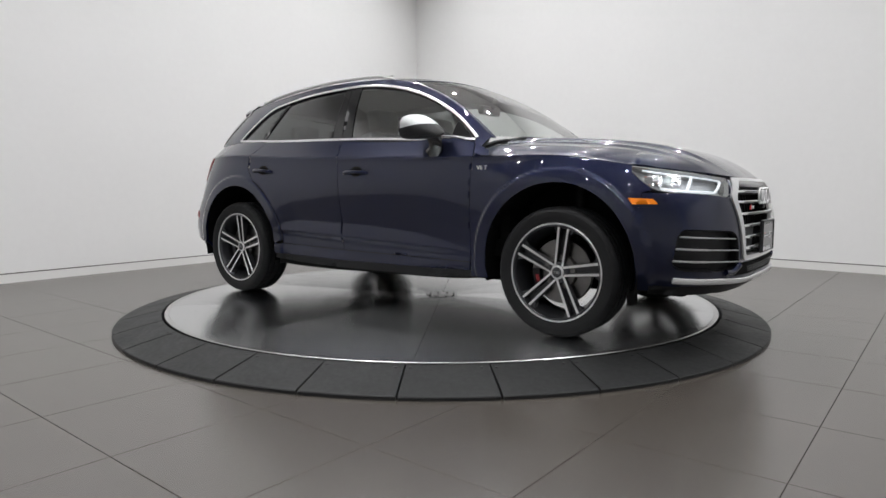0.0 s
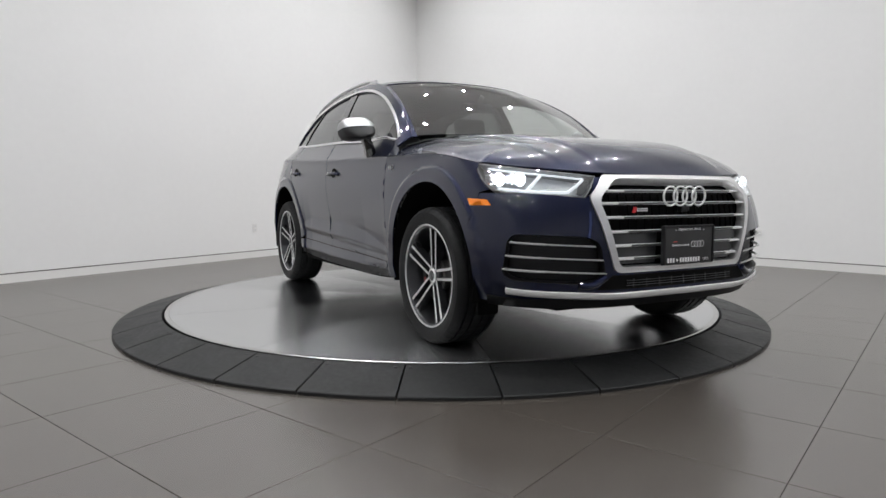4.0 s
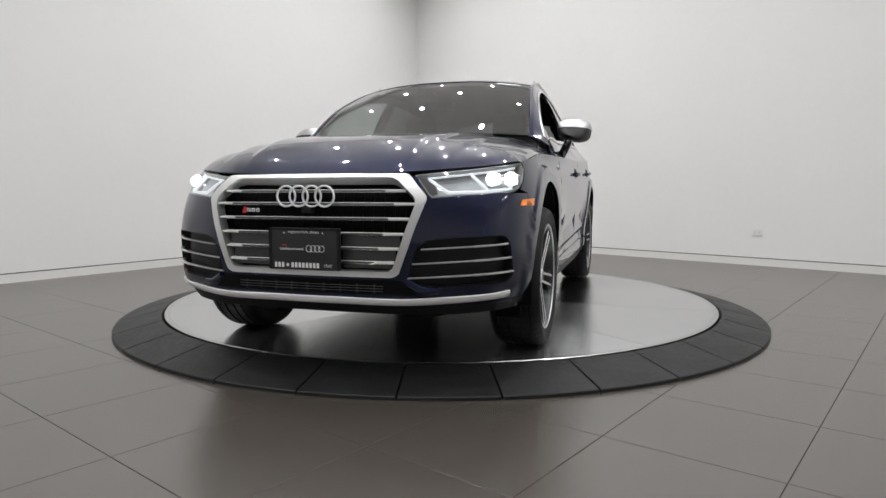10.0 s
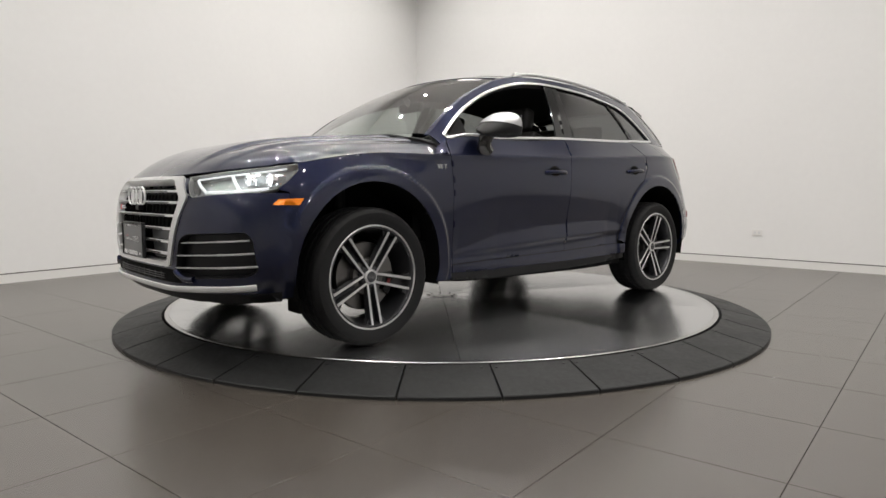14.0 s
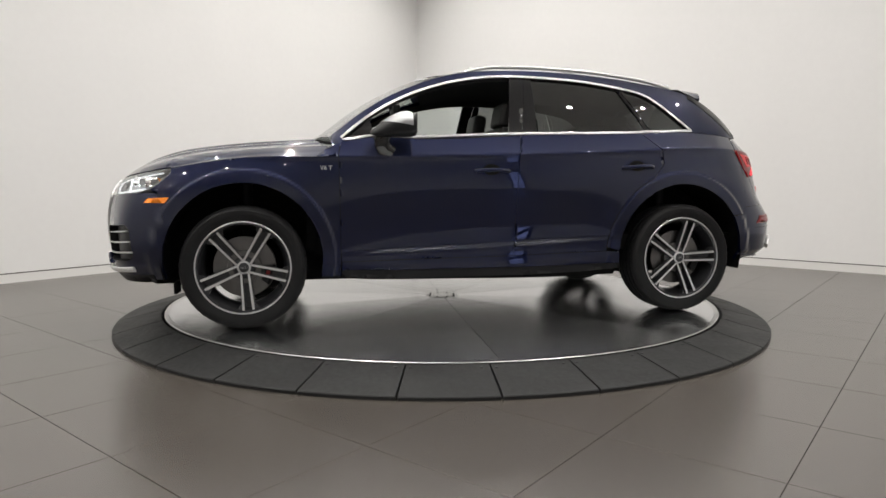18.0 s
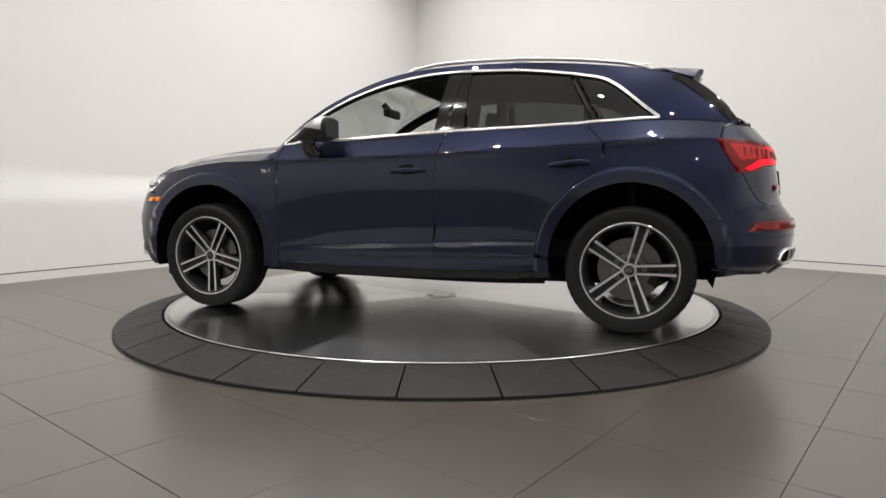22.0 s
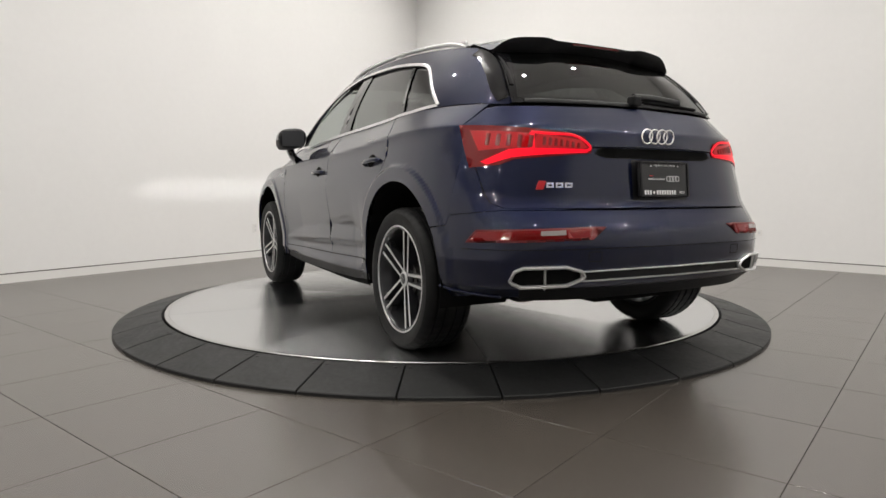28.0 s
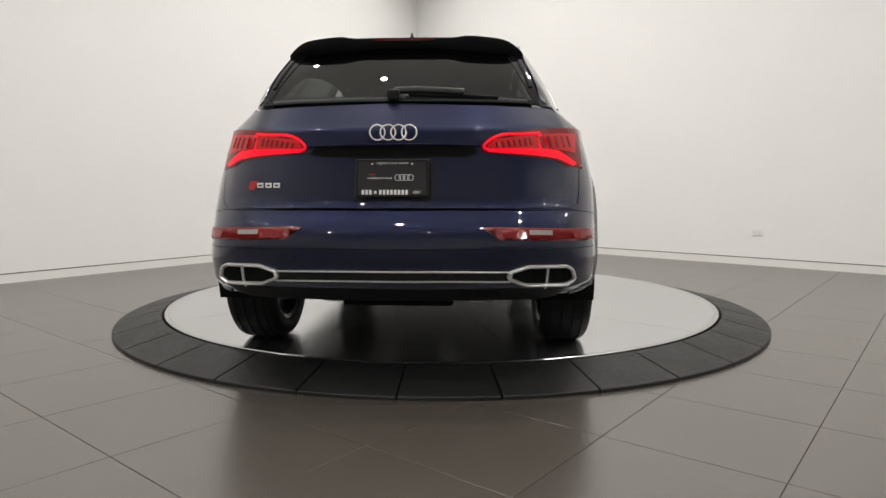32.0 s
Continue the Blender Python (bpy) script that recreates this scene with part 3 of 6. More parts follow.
def line_on(pts, cast, target, n=40, off=0.0, smooth=True):
    """A line of places on a surface through flat points, with the normals there."""
    q = catmull(pts, n) if smooth and len(pts) > 2 else np.array([np.array(pts[0]) + (np.array(pts[-1]) - np.array(pts[0])) * i / (n - 1) for i in range(n)])
    out = [target.at(*cast(*p)) for p in q]
    return [p + m * off for p, m in out], [m for _, m in out]


def trim(name, pts, cast, target, w, h, material, parent, n=40, off=0.0, smooth=True, mirror=False, closed=False, label="", square=3.0):
    path, ups = line_on(pts, cast, target, n, off, smooth)
    return bar(name, path, w, h, material, parent, ups, 8, closed, square, label, mirror)


def arc(cx, cz, r, a0, a1, n=24):
    return [(cx + r * math.cos(radians(a0 + (a1 - a0) * i / n)), cz + r * math.sin(radians(a0 + (a1 - a0) * i / n))) for i in range(n + 1)]


car = tagged(new("car"), "dark navy blue sport utility car with lit headlights on the turntable", "car")
LR = (car, car)

# ---- body panels ----
AF, AR = AX - 0.008, -AX + 0.006
G = 0.0015


def arch_hit(cx, z, side):
    return cx + side * math.sqrt(max(ARCH_R ** 2 - (z - ARCH_Z) ** 2, 0))


SEAM_X = 1.800  # bumper seam at the front arch
fender = [(0.848 + G, 0.30), (arch_hit(AF, 0.30, -1), 0.30)] + [p for p in arc(AF, ARCH_Z, ARCH_R, 194, 24, 40)] + [(1.862, 0.735), (1.872, 0.80)]
fender += [(x, by_x(_sh, x)[1] - G) for x in (1.80, 1.7, 1.6, 1.5, 1.4, 1.3, 1.2, 1.1, 1.0, 0.9)] + [(0.856 + G, by_x(_sh, 0.856)[1] - G)]
k = fender.index((1.862, 0.735))
fender[k:k + 2] = [(1.8375, 0.665), (1.862, 0.735), (1.868, 0.800), (1.914, 0.813), (1.888, 0.833), (1.864, 0.850), (1.830, 0.880), (1.805, 0.904)]
both("fender", patch(fender, SIDE, T_LOW, h=0.013), M_PAINT, LR)

fd = [(0.848 - G, 0.385), (-0.243 + G, 0.40), (-0.252 + G, 0.84), (-0.272 + G, 1.046)]
fd += [(x, by_x(_bt, x)[1] - 0.004) for x in (-0.30, -0.1, 0.1, 0.3, 0.5, 0.7, 0.8)] + [(0.835, 1.10), (0.856 - G, 1.02)]
FD = both("front_door", patch(fd, SIDE, T_LOW, h=0.015), M_PAINT, LR)

rd = [(-0.243 - G, 0.40), (AR + (ARCH_R + 0.085) * math.cos(radians(3)), 0.42)] + arc(AR, ARCH_Z, ARCH_R + 0.085, 4, 66, 14) + [(-1.262, 0.99), (-1.255, 1.075), (-1.215, 1.12), (-1.150, 1.185)]
rd += [(x, by_x(_bt, x)[1] - 0.004) for x in (-1.15, -0.9, -0.7, -0.5, -0.35, -0.306)] + [(-0.272 - G, 1.046), (-0.252 - G, 0.84)]
RD = both("rear_door", patch(rd, SIDE, T_LOW, h=0.015), M_PAINT, LR)

sill = [(0.843, 0.334), (0.5, 0.326), (-0.3, 0.326), (-0.7, 0.334), (arch_hit(AR, 0.34, 1) + 0.004, 0.340), (arch_hit(AR, 0.41, 1) + 0.004, 0.412), (-0.878, 0.415), (-0.243, 0.395), (0.843, 0.380)]
both("sill", patch(sill, SIDE, T_LOW, h=0.012), M_PAINT, LR)
low = [(0.843, 0.332), (0.5, 0.324), (-0.3, 0.324), (-0.7, 0.332), (arch_hit(AR, 0.34, 1) + 0.004, 0.338), (arch_hit(AR, 0.30, 1), 0.304), (-0.7, 0.284), (-0.3, 0.272), (0.5, 0.272), (0.843, 0.288)]
both("sill_trim", patch(low, SIDE, T_LOW, h=0.02, off=-0.010), M_BLACK, LR, "black lower sill trim")

RB_Z = 0.655  # upper edge of the rear bumper at the side
qp = arc(AR, ARCH_Z, ARCH_R, 2, 148, 34) + [(-1.885, RB_Z + G), (-1.903, 0.75), (-1.906, 0.85), (-1.906, 1.0), (-1.862, 1.093)]
qp += [(x, by_x(_bt, x)[1] - 0.003) for x in (-1.895, -1.8, -1.6, -1.4, -1.25)] + [(-1.155, 1.187), (-1.220 - G, 1.12), (-1.260 - G, 1.075), (-1.267 - G, 0.99)]
qp += arc(AR, ARCH_Z, ARCH_R + 0.080, 66, 4, 14) + [(arch_hit(AR, 0.42, 1) + 0.01, 0.42)]
both("quarter_panel", patch(qp, SIDE, T_LOW, h=0.013), M_PAINT, LR)


def ang_nose(x, z):
    p, _ = T_LOW.at(*SIDE(x, z))
    return math.atan2(p.y, p.x - 1.2)


def ang_tail(x, z):
    p, _ = T_LOW.at(*SIDE(x, z))
    return math.atan2(p.y, -(p.x + 1.2))


def ang_front(y, z):
    p, _ = T_LOW.at(*FRONT(y, z))
    return math.atan2(p.y, p.x - 1.2)


def ang_rear(y, z):
    p, _ = T_LOW.at(*REAR(y, z))
    return math.atan2(p.y, -(p.x + 1.2))


# front bumper skin: from arch to arch, under the lamps, round the grille and vents
left = [(ang_nose(arch_hit(AF, z, 1) + 0.003, z), z) for z in (0.30, 0.40, 0.50, 0.60)] + [(ang_nose(1.8375 + 1.5 * G, 0.665), 0.665), (ang_nose(1.862 + G, 0.735), 0.735), (ang_nose(1.868 + G, 0.80), 0.795)]
top = [(ang_front(0.80, 0.80), 0.796), (ang_front(0.66, 0.785), 0.785), (ang_front(0.545, 0.772), 0.772), (ang_front(0.52, 0.77), 0.79), (ang_front(0.47, 0.88), 0.866), (ang_front(0.25, 0.872), 0.870), (0.0, 0.868)]
half = left + top
bump_poly = half + [(-a, z) for a, z in half[::-1][1:]]
bot = [(ang_front(y, 0.30), 0.30) for y in (-0.70, -0.45, -0.2, 0.0, 0.2, 0.45, 0.70)]
bump_poly += bot
GRILLE_IN = [(-0.390, 0.856), (0.390, 0.856), (0.491, 0.766), (0.391, 0.463), (-0.391, 0.463), (-0.491, 0.766)]
hole_g = [(ang_front(y, z), z) for y, z in dense_poly(rounded([(q * 1.035, 0.655 + (r - 0.655) * 1.04) for q, r in GRILLE_IN], 0.04), 0.04)]
VENT = [(0.836, 0.616), (0.545, 0.602), (0.492, 0.572), (0.456, 0.430), (0.478, 0.408), (0.575, 0.392), (0.835, 0.408), (0.864, 0.44), (0.854, 0.58)]
hole_v = [(ang_front(y, z), z) for y, z in dense_poly(rounded(VENT, 0.03), 0.03)]
hole_vr = [(-a, z) for a, z in hole_v]
bumper = lay("front_bumper", patch(bump_poly, NOSE, T_LOW, h=0.03, rim=0.02, holes=(hole_g, hole_v, hole_vr), aspect=1.0), M_PAINT, car)

cc = [(0.860, 1.017), (0.985, 1.014), (0.955, 1.040), (0.905, 1.078), (0.866, 1.106), (0.843, 1.106)]
both("cowl_corner", patch(cc, SIDE, T_LOW, h=0.02), M_PAINT, LR)

# hood, clamshell down to the shoulder
hf = [(float(x) - 0.004, float(y)) for x, y in zip(np.interp(np.linspace(0, 0.845, 16), _fy[:_k], _fx[:_k]), np.linspace(0, 0.845, 16))]
hs = [(x, hood_edge(x)[0] - 0.003) for x in (1.76, 1.7, 1.6, 1.5, 1.4, 1.3, 1.2, 1.1, 1.0, 0.92, 0.86)]
hb = [(0.90, 0.79), (0.955, 0.70), (0.99, 0.5), (1.005, 0.25), (1.01, 0.0)]
hl = hf + hs + hb
hood_poly = hl + [(x, -y) for x, y in hl[::-1] if y > 1e-6]
lay("hood", patch(hood_poly, TOP, T_HOOD, h=0.017), M_PAINT, car)

# tail: bumper, tailgate
tl = [(ang_tail(arch_hit(AR, z, -1) - 0.003, z), z) for z in (0.335, 0.42, 0.52, 0.60, 0.640)] + [(ang_tail(-1.885, RB_Z - G), RB_Z - G)]
tl += [(ang_tail(-1.905, 0.70), 0.70), (ang_rear(0.76, 0.72), 0.722), (ang_rear(0.5, 0.72), 0.722), (0.0, 0.722)]
tb = [(-a, z) for a, z in tl[::-1][1:]]
rear_bumper_poly = tl + tb + [(ang_rear(y, 0.36), 0.36) for y in (-0.70, -0.45, -0.2, 0, 0.2, 0.45, 0.70)]
lay("rear_bumper", patch(rear_bumper_poly, TAIL, T_LOW, h=0.022, rim=0.02), M_PAINT, car)

GATE = [(-2.199, .639, .732), (-2.124, .756, .732), (-2.078, .790, .752), (-2.046, .801, .790), (-1.980, .808, .909), (-1.914, .816, 1.004), (-1.868, .806, 1.094), (-1.902, .72, 1.165), (-1.930, .675, 1.178)]
ta = lambda x, y, z: (math.atan2(y, -(x + 1.2)), z)
na = lambda x, y, z: (math.atan2(y, x - 1.2), z)
gl = [(0.0, 0.732)] + [ta(*p) for p in GATE] + [(ang_rear(0.5, 1.16), 1.172), (ang_rear(0.4, 1.16), 1.174), (ang_rear(0.2, 1.16), 1.180), (0.0, 1.184)]
gate_poly = gl + [(-a, z) for a, z in gl[::-1][1:-1]]
tailgate = lay("tailgate", patch(gate_poly, TAIL, T_LOW, h=0.022), M_PAINT, car)
# corner panels between the quarter panels and the tailgate
cp = [(ang_tail(-1.885, RB_Z + G), RB_Z + G), (ang_tail(-1.903, 0.75), 0.75), (ang_tail(-1.906, 0.85), 0.85), (ang_tail(-1.906, 1.0), 1.0)]
cp += [(ta(*p)[0] + 0.005, p[2] - 0.001) for p in GATE[:6][::-1]] + [(ang_rear(0.5, 0.72), 0.725), (ang_rear(0.76, 0.72), 0.725), (ang_tail(-1.905, 0.70), 0.703)]
both("corner_panel", patch(cp, TAIL, T_LOW, h=0.03), M_PAINT, LR)

# ---- greenhouse ----
def can_xy(x_mid, w):
    """Plan place on the canopy at the fraction w of its half width, on the station whose middle lies at x_mid."""
    k = np.argmin(abs(CAN[:, 20, 0] - x_mid))
    j = (w + 1) / 2 * 40
    j0 = int(min(j, 39))
    p = CAN[k, j0] + (CAN[k, j0 + 1] - CAN[k, j0]) * (j - j0)
    return float(p[0]), float(p[1])


def canopy_quad(front, back, w0, w1, n=12):
    a = [can_xy(front, w0 + (w1 - w0) * i / n) for i in range(n + 1)]
    c = [can_xy(back, w1 + (w0 - w1) * i / n) for i in range(n + 1)]
    m = 14
    b = [can_xy(front + (back - front) * i / m, w1) for i in range(1, m)]
    d = [can_xy(back + (front - back) * i / m, w0) for i in range(1, m)]
    return a + b + c + d


M_SCREEN = glass("windscreen glass", (0.80, 0.86, 0.83), gloss=0.40)
lay("windscreen", patch(canopy_quad(1.005, 0.275, -0.962, 0.962), TOP, T_CAN, h=0.04, rim=0.005, off=-0.004), M_SCREEN, car)
for w0, w1 in ((0.965, 1.0), (-1.0, -0.965)):
    lay("a_pillar", patch(canopy_quad(1.02, 0.26, w0, w1), TOP, T_CAN, h=0.04), M_PAINT, car)
lay("roof_front", patch(canopy_quad(0.270, 0.12, -1, 1), TOP, T_CAN, h=0.04), M_PAINT, car)
lay("sunroof_glass", patch(canopy_quad(0.115, -1.18, -0.80, 0.80), TOP, T_CAN, h=0.05, off=0.002), M_GLOSS, car, "dark panoramic glass roof")
for s in (1, -1):
    lay("roof_side", patch(canopy_quad(0.115, -1.18, 0.805 if s > 0 else -1, 1 if s > 0 else -0.805), TOP, T_CAN, h=0.04), M_PAINT, car)
lay("roof_rear", patch(canopy_quad(-1.185, -1.66, -1, 1), TOP, T_CAN, h=0.04), M_PAINT, car)
M_REARGLASS = M_TINT
def rear_glass(grow):
    """Outline of the rear window on the canopy, shrunk by a margin."""
    top_, bot_, wt, wb = -1.745 - grow, -2.078 + grow, 0.86 - grow, 0.945 - grow
    n = 12
    a = [can_xy(top_, -wt + 2 * wt * i / n) for i in range(n + 1)]
    c = [can_xy(bot_, wb - 2 * wb * i / n) for i in range(n + 1)]
    bq = [can_xy(top_ + (bot_ - top_) * i / 8, wt + (wb - wt) * i / 8) for i in range(1, 8)]
    dq = [can_xy(bot_ + (top_ - bot_) * i / 8, -(wb + (wt - wb) * i / 8)) for i in range(1, 8)]
    return a + bq + c + dq


lay("rear_window", patch(rear_glass(0.0), TOP, T_CAN, h=0.035, rim=0.004, off=-0.003), M_REARGLASS, car, "dark tinted rear window")
lay("tailgate_frame", patch(canopy_quad(-1.664, -2.086, -0.985, 0.985), TOP, T_CAN, h=0.03, holes=(rear_glass(0.004),)), M_GLOSS, car, "gloss black frame of the rear window")

# gloss black side blades between the pillars and the rear window
BLADE = [(-1.612, 1.461), (-1.651, 1.449), (-1.697, 1.416), (-1.789, 1.336), (-1.879, 1.246), (-1.928, 1.199)]
bl_ = BLADE + [(x, edge_at(x)[1] - 0.002) for x in np.linspace(-1.965, -1.63, 16)]
both("side_blade", patch(bl_, SIDE, T_UP, h=0.03, off=0.004, rim=0.006), M_GLOSS, LR, "gloss black blade beside the rear window")

# side glass opening in the upper side
CH_TOP = [(.837, 1.128), (.689, 1.251), (.506, 1.366), (.324, 1.448), (.142, 1.505), (-.039, 1.542), (-.22, 1.560), (-.402, 1.563), (-.583, 1.558), (-.764, 1.548), (-.946, 1.528), (-1.128, 1.498), (-1.235, 1.470), (-1.349, 1.395), (-1.462, 1.295), (-1.535, 1.235)]
CH_BOT = [(-1.530, 1.222), (-1.464, 1.218), (-1.286, 1.207), (-1.108, 1.198), (-.751, 1.186), (-.395, 1.176), (-.038, 1.162), (.318, 1.143), (.675, 1.126), (.83, 1.118)]
ctop = [tuple(p) for p in catmull(CH_TOP, 50)]
cbot = [tuple(p) for p in catmull(CH_BOT, 40)]
opening = ctop + cbot[1:-1]


def up_edge(x):
    return edge_at(x)[1] - 0.001


us = [(x, max(up_edge(x), by_x(_bt, x)[1] + 0.004)) for x in np.linspace(0.90, -1.985, 60)] + [(x, by_x(_bt, x)[1] + 0.001) for x in np.linspace(-1.97, 0.89, 50)]
both("side_frame", patch(us, SIDE, T_UP, h=0.03, rim=0.008, holes=(opening,)), M_PAINT, LR)


def top_z(x):
    p = np.array(ctop)[::-1]
    return float(np.interp(x, p[:, 0], p[:, 1]))


def bot_z(x):
    p = np.array(cbot)
    return float(np.interp(x, p[:, 0], p[:, 1]))


def pane(xa_b, xa_t, xb_b, xb_t, inset=0.0):
    """A window polygon between two slanted uprights: front bottom, front top, rear bottom, rear top."""
    t = [(x, top_z(x) - inset) for x in np.linspace(xa_t, xb_t, 16)]
    b = [(x, bot_z(x) + inset) for x in np.linspace(xb_b, xa_b, 16)]
    return t + b


# front window of the left door stands open, the right one is shut
fw = patch(pane(0.80, 0.78, -0.235, -0.285), SIDE, T_UP, h=0.04, off=-0.012, rim=0.004)
lay("window_glass", fw, M_GLASS, FD[1], "clear front window glass", True)
rwg = patch(pane(-0.405, -0.415, -1.185, -1.02), SIDE, T_UP, h=0.04, off=-0.012, rim=0.004)
both("window_glass", rwg, M_TINT, RD, "dark tinted rear door glass")
qw = patch([(x, top_z(x)) for x in np.linspace(-1.06, -1.515, 20)] + [(x, bot_z(x)) for x in np.linspace(-1.50, -1.225, 8)], SIDE, T_UP, h=0.03, off=-0.010, rim=0.004)
both("quarter_glass", qw, M_TINT, LR, "dark tinted rear quarter glass")
bp = patch(pane(-0.22, -0.275, -0.31, -0.372), SIDE, T_UP, h=0.03, off=-0.006, rim=0.01)
both("pillar_cover", bp, M_GLOSS, FD, "gloss black pillar cover")
bp = patch(pane(-0.313, -0.375, -0.412, -0.422), SIDE, T_UP, h=0.03, off=-0.006, rim=0.01)
both("pillar_cover", bp, M_GLOSS, RD, "gloss black pillar cover")
bp = patch(pane(-1.195, -1.03, -1.222, -1.056), SIDE, T_UP, h=0.03, off=-0.006, rim=0.01)
both("window_divider", bp, M_GLOSS, RD)
for mir in (False, True):
    trim("window_trim", CH_TOP + [(-1.55, 1.222)], SIDE, T_UP, 0.020, 0.012, M_CHROME, car, 90, 0.002, mirror=mir, label="bright chrome window surround")
    trim("window_trim", [(-1.55, 1.222)] + CH_BOT[1:], SIDE, T_UP, 0.018, 0.012, M_CHROME, car, 70, 0.003, mirror=mir, label="bright chrome window surround")

# dark inner shell added behind the panels, so no light shows through the gaps
keep_f = []
g = LOW.copy()
nrm = np.cross(np.gradient(g, axis=1), np.gradient(g, axis=0))
nrm /= np.linalg.norm(nrm, axis=2, keepdims=True) + 1e-9
sgn = np.sign((nrm[..., 1] * (g[..., 1] > 0.5)).sum())
inner = (g - sgn * nrm * 0.026)[::2, ::8]
vv = [tuple(p) for p in inner.reshape(-1, 3)]
rr_, cc_ = inner.shape[:2]
for i in range(rr_ - 1):
    for j in range(cc_ - 1):
        c = inner[i:i + 2, j:j + 2].mean(axis=(0, 1))
        if min(math.hypot(c[0] - AF, c[2] - ARCH_Z), math.hypot(c[0] - AR, c[2] - ARCH_Z)) < ARCH_R + 0.02:
            continue
        if c[0] > 1.78 and c[2] > 0.775 or c[0] > 1.97 and (abs(c[1]) < 0.5 and 0.44 < c[2] < 0.87 or 0.44 < c[1] < 0.90 and 0.36 < c[2] < 0.64):
            continue
        keep_f.append((i * cc_ + j, i * cc_ + j + 1, (i + 1) * cc_ + j + 1, (i + 1) * cc_ + j))
for mir in (False, True):
    put("inner_shell", mesh_of("inner_shell", [(x, -y if mir else y, z) for x, y, z in vv], keep_f, M_DARK), car)
# ---- wheels ----
def tyre_mesh():
    side = [(0.258, 0.098), (0.268, 0.112), (0.282, 0.1195), (0.290, 0.1205), (0.300, 0.124), (0.318, 0.1265), (0.334, 0.125), (0.346, 0.117), (0.355, 0.104), (0.3595, 0.092)]
    tread = []
    for a, b in ((0.080, 0.070), (0.033, 0.022)):
        tread += [(0.3615, a + 0.001), (0.354, a), (0.354, b), (0.362, b - 0.001)]
    half = side + tread
    prof = half + [(r, -y) for r, y in half[::-1]]
    bm = lathe_bm(prof, 144, "y")
    # cross cuts in the tread blocks and shoulders
    for v in bm.verts:
        r = math.hypot(v.co.x, v.co.z)
        k = round(math.atan2(v.co.z, v.co.x) / (2 * math.pi) * 144) % 3
        if k == 0 and (r > 0.3585 or r > 0.345 and abs(v.co.y) > 0.10):
            v.co.x *= 1 - 0.003 / r
            v.co.z *= 1 - 0.003 / r
    return bm_mesh("tyre", bm, M_TYRE, True, 24)


def rim_mesh():
    prof = [(0.262, 0.112), (0.257, 0.112), (0.252, 0.106), (0.248, 0.090), (0.240, 0.060), (0.225, 0.020), (0.225, -0.060), (0.245, -0.105), (0.262, -0.112)]
    return bm_mesh("wheel", lathe_bm(prof, 72, "y"), M_RIMDARK, True, 40)


def lip_mesh():
    prof = [(0.2660, 0.1100), (0.2725, 0.1125), (0.2730, 0.1155), (0.270, 0.1175), (0.2645, 0.1165), (0.2635, 0.1115)]
    return bm_mesh("rim_lip", lathe_bm(prof, 72, "y", True), M_RIMBRIGHT, True, 30)


def tapered(p0, p1, w0, w1, d0, d1):
    """A tapered bar from p0 to p1 along its outer face; w: width, d: depth inwards along -y."""
    p0, p1 = Vector(p0), Vector(p1)
    t = (p1 - p0).normalized()
    s = t.cross(Vector((0, 1, 0))).normalized()
    bm = bmesh.new()
    ring = []
    for p, w, d in ((p0, w0, d0), (p1, w1, d1)):
        ring.append([bm.verts.new(p + s * w / 2), bm.verts.new(p - s * w / 2), bm.verts.new(p - s * w * 0.62 - Vector((0, d, 0))), bm.verts.new(p + s * w * 0.62 - Vector((0, d, 0)))])
    for i in range(4):
        bm.faces.new((ring[0][i], ring[0][(i + 1) % 4], ring[1][(i + 1) % 4], ring[1][i]))
    bm.faces.new(ring[0][::-1])
    bm.faces.new(ring[1])
    return bm


def join(bms):
    out = bmesh.new()
    for b in bms:
        me = bpy.data.meshes.new("tmp")
        b.to_mesh(me)
        b.free()
        out.from_mesh(me)
        bpy.data.meshes.remove(me)
    return out


def spoke_bodies():
    """One dark twin spoke with its web, pointing along x."""
    b = []
    for s in (1, -1):
        b.append(tapered((0.030, 0.078, 0.0215 * s), (0.262, 0.104, 0.0280 * s), 0.0150, 0.0160, 0.040, 0.034))
    b.append(tapered((0.030, 0.050, 0), (0.250, 0.062, 0), 0.040, 0.046, 0.018, 0.02))
    # flared roots at the rim
    for s in (1, -1):
        b.append(tapered((0.218, 0.088, 0.036 * s), (0.262, 0.098, 0.052 * s), 0.012, 0.040, 0.03, 0.03))
    bm = join(b)
    return bm_mesh("spoke", bm, M_RIMDARK)


def spoke_faces():
    b = []
    for s in (1, -1):
        b.append(tapered((0.034, 0.0800, 0.0215 * s), (0.263, 0.1070, 0.0285 * s), 0.0115, 0.0130, 0.004, 0.004))
    bm = join(b)
    return bm_mesh("machined_face", bm, M_RIMBRIGHT)


def hub_mesh():
    prof = [(0.0, 0.089), (0.024, 0.089), (0.029, 0.087), (0.031, 0.083), (0.032, 0.0835), (0.037, 0.0835), (0.040, 0.080), (0.056, 0.076), (0.066, 0.066), (0.068, 0.02)]
    return bm_mesh("hub", lathe_bm(prof, 40, "y"), M_RIMDARK, True, 30)


def cap_mesh():
    prof = [(0.0, 0.0915), (0.024, 0.0912), (0.028, 0.0895), (0.029, 0.086)]
    return bm_mesh("centre_cap", lathe_bm(prof, 32, "y"), M_RIMDARK, True, 30)


def ring_line(r, cx, cz, y, n=16):
    return [(cx + r * math.cos(2 * math.pi * i / n), y, cz + r * math.sin(2 * math.pi * i / n)) for i in range(n)]


